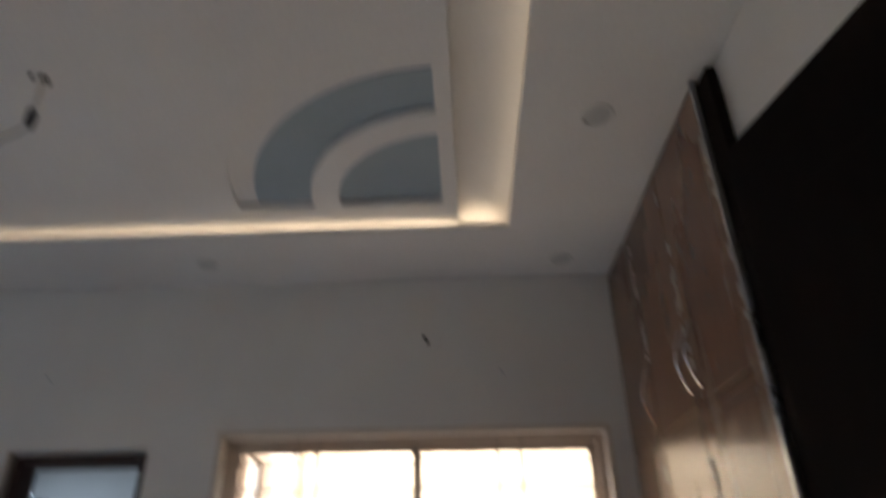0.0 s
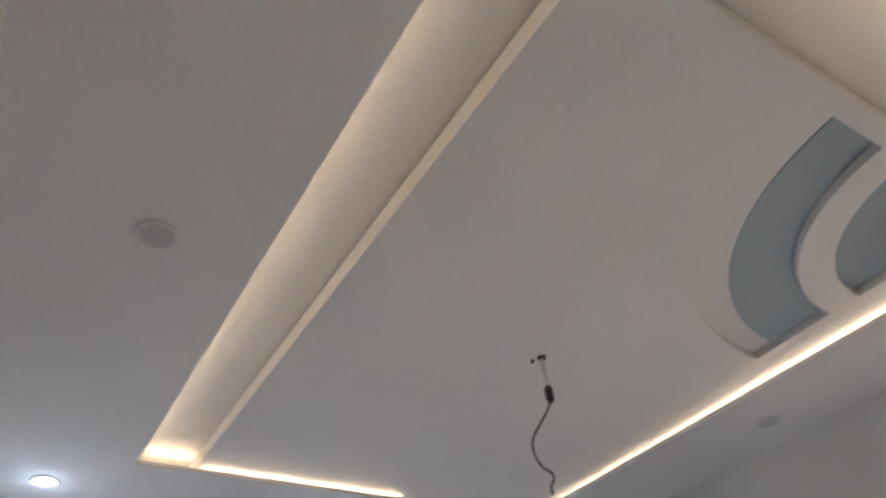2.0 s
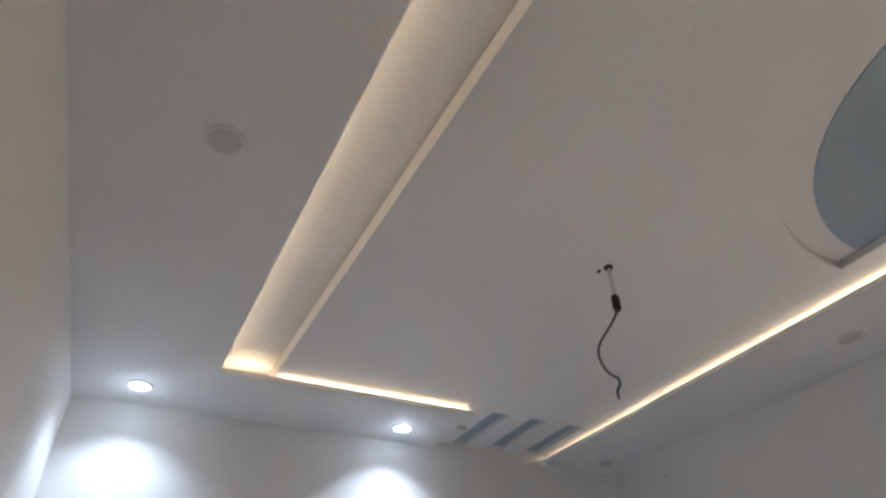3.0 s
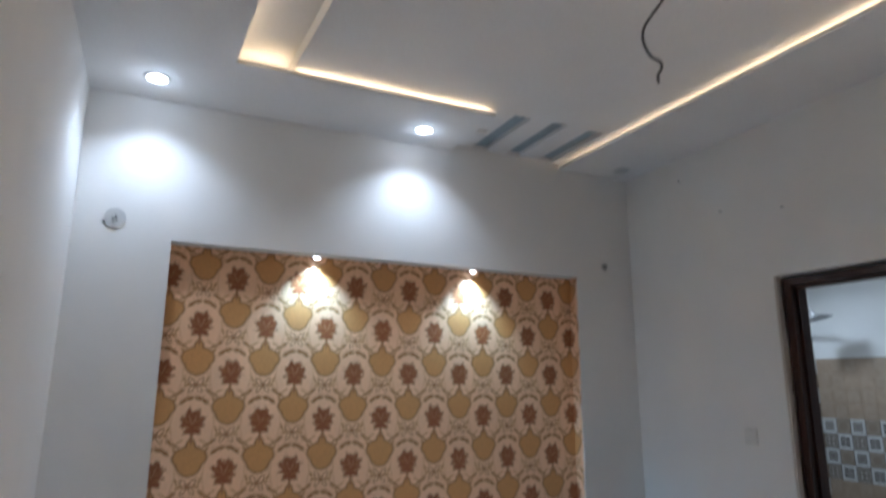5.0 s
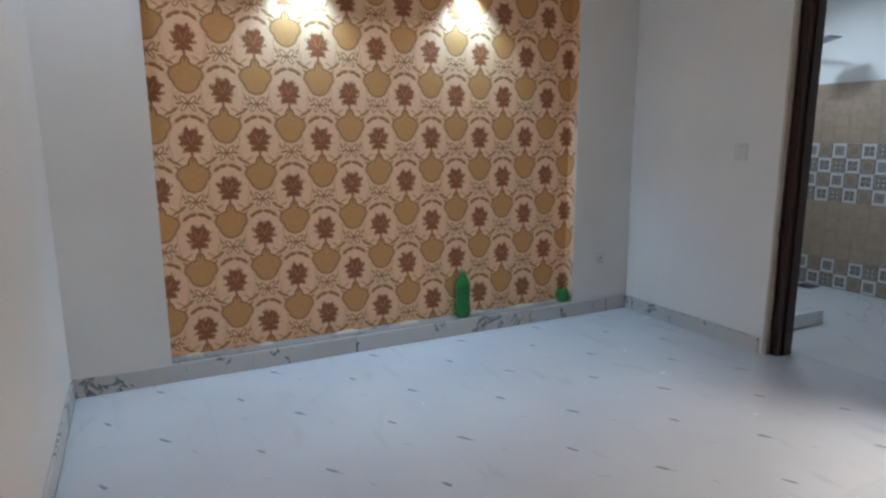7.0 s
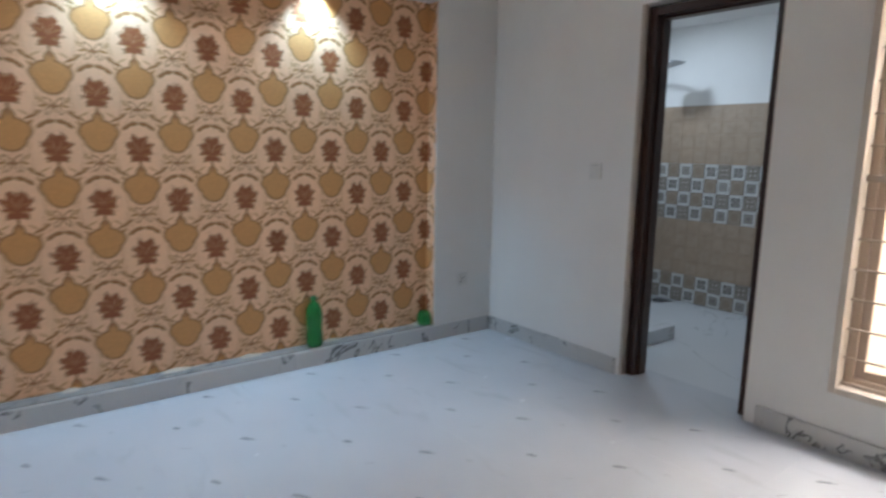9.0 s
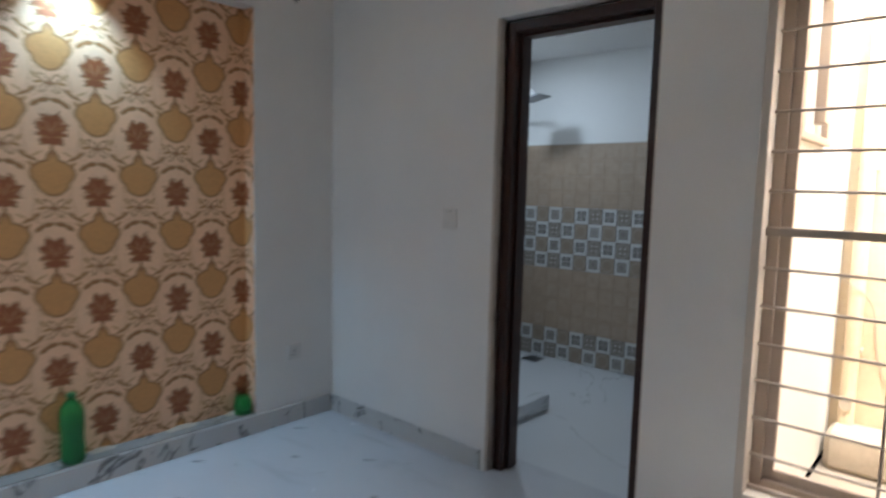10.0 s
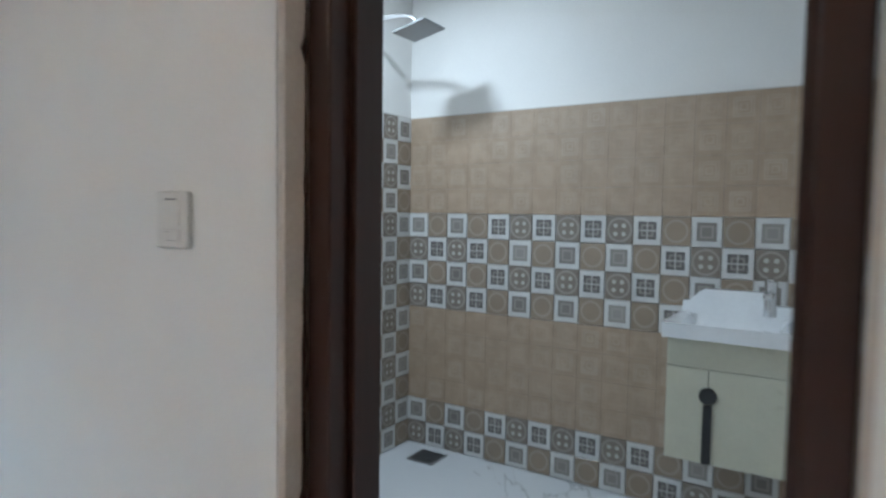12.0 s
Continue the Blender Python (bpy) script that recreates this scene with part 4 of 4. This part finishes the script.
def vanity():
    x0, x1, y0, y1 = 1.425, 1.815, 1.62, BY - 0.012
    th = empty("vanity_cabinet", (x0, y0, 0.36), "wall-hung cream vanity cabinet with two doors", "cabinet")
    part("body", box_bm(x0, y0 + 0.018, 0.36, x1, y1, 0.80, 0.003), "vanity_cream", th)
    part("drawer_front", box_bm(x0, y0, 0.70, x1, y0 + 0.016, 0.798, 0.002), "vanity_cream", th)
    xm = 1.567
    for a, c in ((x0, xm - 0.0015), (xm + 0.0015, x1)):
        part("door", box_bm(a, y0, 0.362, c, y0 + 0.016, 0.697, 0.002), "vanity_cream", th)
    part("handle_disc", cyl_bm((xm, y0 - 0.008, 0.605), (xm, y0 - 0.0005, 0.605), 0.030, n=28), "black_rubber", th, "round black handle")
    part("handle_bar", box_bm(xm - 0.015, y0 - 0.007, 0.364, xm + 0.015, y0 - 0.0005, 0.573, 0.002), "black_rubber", th, "long black handle bar")
    ba = empty("wash_basin", (x0, y0, 0.80), "white ceramic wash basin on the cream vanity cabinet", "wash basin")
    a0, a1, b0, b1 = x0 - 0.015, x1 + 0.015, y0 - 0.03, y1
    bm = bmesh.new()
    nx, ny = 20, 16
    grid = []
    for j in range(ny + 1):
        row = []
        for i in range(nx + 1):
            u, v = i / nx, j / ny
            e = max(abs(u - 0.5) / 0.40, abs(v - 0.44) / 0.34)
            z = 0.848
            if e < 1:
                z = 0.843 - 0.10 * (1 - e ** 3)
            elif min(u, 1 - u, v) < 0.06:
                z = 0.856
            if v > 0.86:
                z = 0.895 + 0.05 * max(0, min(1, (0.78 - u) * 12)) * max(0, min(1, (u - 0.06) * 9))
            row.append(bm.verts.new((a0 + (a1 - a0) * u, b0 + (b1 - b0) * v, z)))
        grid.append(row)
    for j in range(ny):
        for i in range(nx):
            bm.faces.new((grid[j][i], grid[j][i + 1], grid[j + 1][i + 1], grid[j + 1][i]))
    low = {}
    rim = [grid[0][i] for i in range(nx + 1)] + [grid[j][nx] for j in range(1, ny + 1)] + [grid[ny][i] for i in range(nx - 1, -1, -1)] + [grid[j][0] for j in range(ny - 1, 0, -1)]
    lows = [bm.verts.new((v.co.x, v.co.y, 0.803)) for v in rim]
    for i in range(len(rim)):
        k2 = (i + 1) % len(rim)
        bm.faces.new((rim[i], lows[i], lows[k2], rim[k2]))
    bm.faces.new(lows)
    part("bowl", bm, "ceramic_white", ba, smooth=True)
    part("overflow", cyl_bm((x1 - 0.075, b0 + 0.035, 0.8475), (x1 - 0.075, b0 + 0.035, 0.8495), 0.012, n=16), "black_rubber", ba, "dark overflow hole")
    fa = empty("tap", (xm, BY - 0.08, 0.905), "chrome basin mixer tap", "tap")
    fx = x1 - 0.085
    part("body", cyl_bm((fx, BY - 0.16, 0.87), (fx, BY - 0.16, 1.00), 0.022, n=18), "chrome", fa, smooth=True)
    part("spout", box_bm(fx - 0.015, BY - 0.29, 0.945, fx + 0.015, BY - 0.175, 0.965, 0.004), "chrome", fa)
    part("lever", box_bm(fx - 0.012, BY - 0.22, 1.001, fx + 0.012, BY - 0.13, 1.012, 0.003), "chrome", fa)


vanity()

# ---------------------------------------------------------------- bathroom wall tiles
def tile_mats():
    for name, base, dark, kind in (("tile_brown", (0.41, 0.292, 0.205), (0.31, 0.22, 0.155), 0), ("tile_square", (0.70, 0.70, 0.69), (0.17, 0.15, 0.14), 1), ("tile_disc", (0.30, 0.225, 0.165), (0.50, 0.45, 0.39), 2), ("tile_grid", (0.70, 0.70, 0.69), (0.10, 0.09, 0.09), 3), ("tile_flower", (0.22, 0.18, 0.15), (0.52, 0.50, 0.46), 4)):
        m, nt, b = nodes(name, 0.3, coat=0.15)
        M = math_node
        tc = nt.nodes.new("ShaderNodeTexCoord").outputs["Object"]
        sep = nt.nodes.new("ShaderNodeSeparateXYZ")
        nt.links.new(tc, sep.inputs[0])
        u, w = M(nt, "ABSOLUTE", sep.outputs["X"]), M(nt, "ABSOLUTE", sep.outputs["Z"])
        square = M(nt, "MAXIMUM", u, w)
        disc = M(nt, "SQRT", M(nt, "ADD", M(nt, "MULTIPLY", u, u), M(nt, "MULTIPLY", w, w)))
        pos = nt.nodes.new("ShaderNodeNewGeometry").outputs["Position"]
        big, fine = noise_tex(nt, pos, 7, 4), noise_tex(nt, pos, 45, 4)
        colour = ramp(nt, big, ((0.3, tuple(c * 0.85 for c in base)), (0.7, base)))
        if kind == 0:
            v = nt.nodes.new("ShaderNodeObjectInfo").outputs["Random"]
            colour = mixc(nt, M(nt, "MULTIPLY", v, 0.35), colour, dark)
            blotch = noise_tex(nt, pos, 16, 3)
            colour = mixc(nt, ramp(nt, blotch, ((0.42, (0, 0, 0)), (0.62, (0.35, 0.35, 0.35)))), colour, (0.50, 0.375, 0.27))
            for rad in (0.12, 0.26, 0.36):
                ring = M(nt, "ABSOLUTE", M(nt, "SUBTRACT", M(nt, "MULTIPLY", square, 10), rad))
                colour = mixc(nt, M(nt, "MULTIPLY", ramp(nt, ring, ((0.01, (1, 1, 1)), (0.05, (0, 0, 0)))), M(nt, "MULTIPLY", M(nt, "MULTIPLY", fine, v), 0.9)), colour, (0.52, 0.43, 0.34))
        elif kind in (1, 3):
            inner = M(nt, "LESS_THAN", square, 0.038)
            v = nt.nodes.new("ShaderNodeObjectInfo").outputs["Random"]
            tone = mixc(nt, v, dark, (0.30, 0.28, 0.26)) if kind == 1 else mixc(nt, 0.0, dark, dark)
            colour = mixc(nt, inner, colour, tone)
            if kind == 3:
                cross = M(nt, "LESS_THAN", M(nt, "MINIMUM", u, w), 0.0028)
                colour = mixc(nt, M(nt, "MULTIPLY", cross, inner), colour, (0.5, 0.48, 0.45))
            ring = M(nt, "ABSOLUTE", M(nt, "SUBTRACT", M(nt, "MULTIPLY", square, 10), 0.22))
            colour = mixc(nt, M(nt, "MULTIPLY", ramp(nt, ring, ((0.02, (1, 1, 1)), (0.05, (0, 0, 0)))), 0.6), colour, (0.42, 0.39, 0.35))
        else:
            size = 0.44 if kind == 2 else 0.50
            ring = M(nt, "ABSOLUTE", M(nt, "SUBTRACT", M(nt, "MULTIPLY", disc, 10), size))
            colour = mixc(nt, M(nt, "MULTIPLY", ramp(nt, ring, ((0.02, (1, 1, 1)), (0.06, (0, 0, 0)))), 0.45), colour, dark)
            if kind == 4:
                du, dw = M(nt, "SUBTRACT", u, 0.018), M(nt, "SUBTRACT", w, 0.018)
                dot = M(nt, "LESS_THAN", M(nt, "ADD", M(nt, "MULTIPLY", du, du), M(nt, "MULTIPLY", dw, dw)), 0.00009)
                colour = mixc(nt, dot, colour, dark)
        nt.links.new(mixc(nt, M(nt, "MULTIPLY", fine, 0.25), colour, (0.30, 0.26, 0.22)), b.inputs["Base Color"])
        relief = M(nt, "ADD", M(nt, "MULTIPLY", fine, 0.5), M(nt, "MULTIPLY", M(nt, "SINE", M(nt, "MULTIPLY", square if kind < 2 else disc, 260)), 0.5 if kind == 0 else 0.15))
        bump(nt, b, relief, 0.35 if kind == 0 else 0.15, 0.0015)


tile_mats()
P, PX = 0.1232, 0.1180                 # height and width of a tile
def tile_mesh(mat):
    g = 0.0003 if mat == "tile_brown" else 0.0022
    bm = box_bm(-PX / 2 + g, -0.007, -P / 2 + g, PX / 2 - g, 0.0, P / 2 - g, 0.0003 if mat == "tile_brown" else 0.0008)
    me = bpy.data.meshes.new(mat)
    bm.to_mesh(me)
    bm.free()
    me.materials.append(MATS[mat])
    return me


TILES = {k: tile_mesh(k) for k in ("tile_brown", "tile_square", "tile_disc", "tile_grid", "tile_flower")}
light, dark = ("tile_square", "tile_grid"), ("tile_disc", "tile_flower")
rng = random.Random(11)
backing = bmesh.new()
box_bm(0.006, BY - 0.006, 0, BX, BY - 0.001, 14.05 * P, bm=backing)
part("tile_backing", backing, "tile_joint", bath_walls, "pale grout")
part("tile_backing", box_bm(0.001, 0.97, 0, 0.006, BY - 0.006, 14.05 * P), "tile_joint", bath_west, "pale grout")


def tile(kind, m, wall):
    ob = new("tile", TILES[kind])
    ob.parent = wall
    ob.matrix_basis = m


for row in range(14):
    z = (row + 0.5) * P
    for col in range(18):
        x = 0.006 + (col + 0.5) * PX
        if x > BX - PX / 2:
            continue
        if row in (0, 1) or 6 <= row <= 9:
            rich = (row % 2 == 0) != (4 <= col <= 10)
            kind = (light if (col + row) % 2 == 1 else dark)[rich]
        else:
            kind = "tile_brown"
        tile(kind, pose(x, BY - 0.006, z), bath_walls)
    for col in range(9):
        y = BY - 0.012 - (col + 0.5) * PX
        if y < 1.0:
            continue
        kind = "tile_square" if (col + row) % 2 == 1 else dark[row % 2]
        tile(kind, pose(0.006, y, z, rz=90), bath_west)

# ---------------------------------------------------------------- floor tiles
TX, TY = 0.5835, 0.5975
for i in range(-1, 8):
    for j in range(-1, 7):
        x0, y1 = -0.03 + i * TX, -0.10 - (j - 1) * TY
        a0, a1 = max(x0, -0.09) + 0.0002, min(x0 + TX, 4.84) - 0.0002
        b0, b1 = max(y1 - TY, RS - 0.1) + 0.0002, min(y1, -0.0002) - 0.0002
        if a1 - a0 < 0.02 or b1 - b0 < 0.02:
            continue
        cx, cy = x0 + TX / 2, y1 - TY / 2
        bm = box_bm(a0 - cx, b0 - cy, -0.0095, a1 - cx, b1 - cy, 0.0)
        me = bpy.data.meshes.new("floor_tile")
        bm.to_mesh(me)
        bm.free()
        me.materials.append(MATS["floor_marble"])
        ob = new("tile", me)
        ob.parent = floor
        ob.matrix_basis = pose(cx, cy, 0)
bm = box_bm(DX0, 0.0, -0.0095, DX1, WT, 0.0, 0.0004)
part("threshold", bm, "floor_marble", floor)
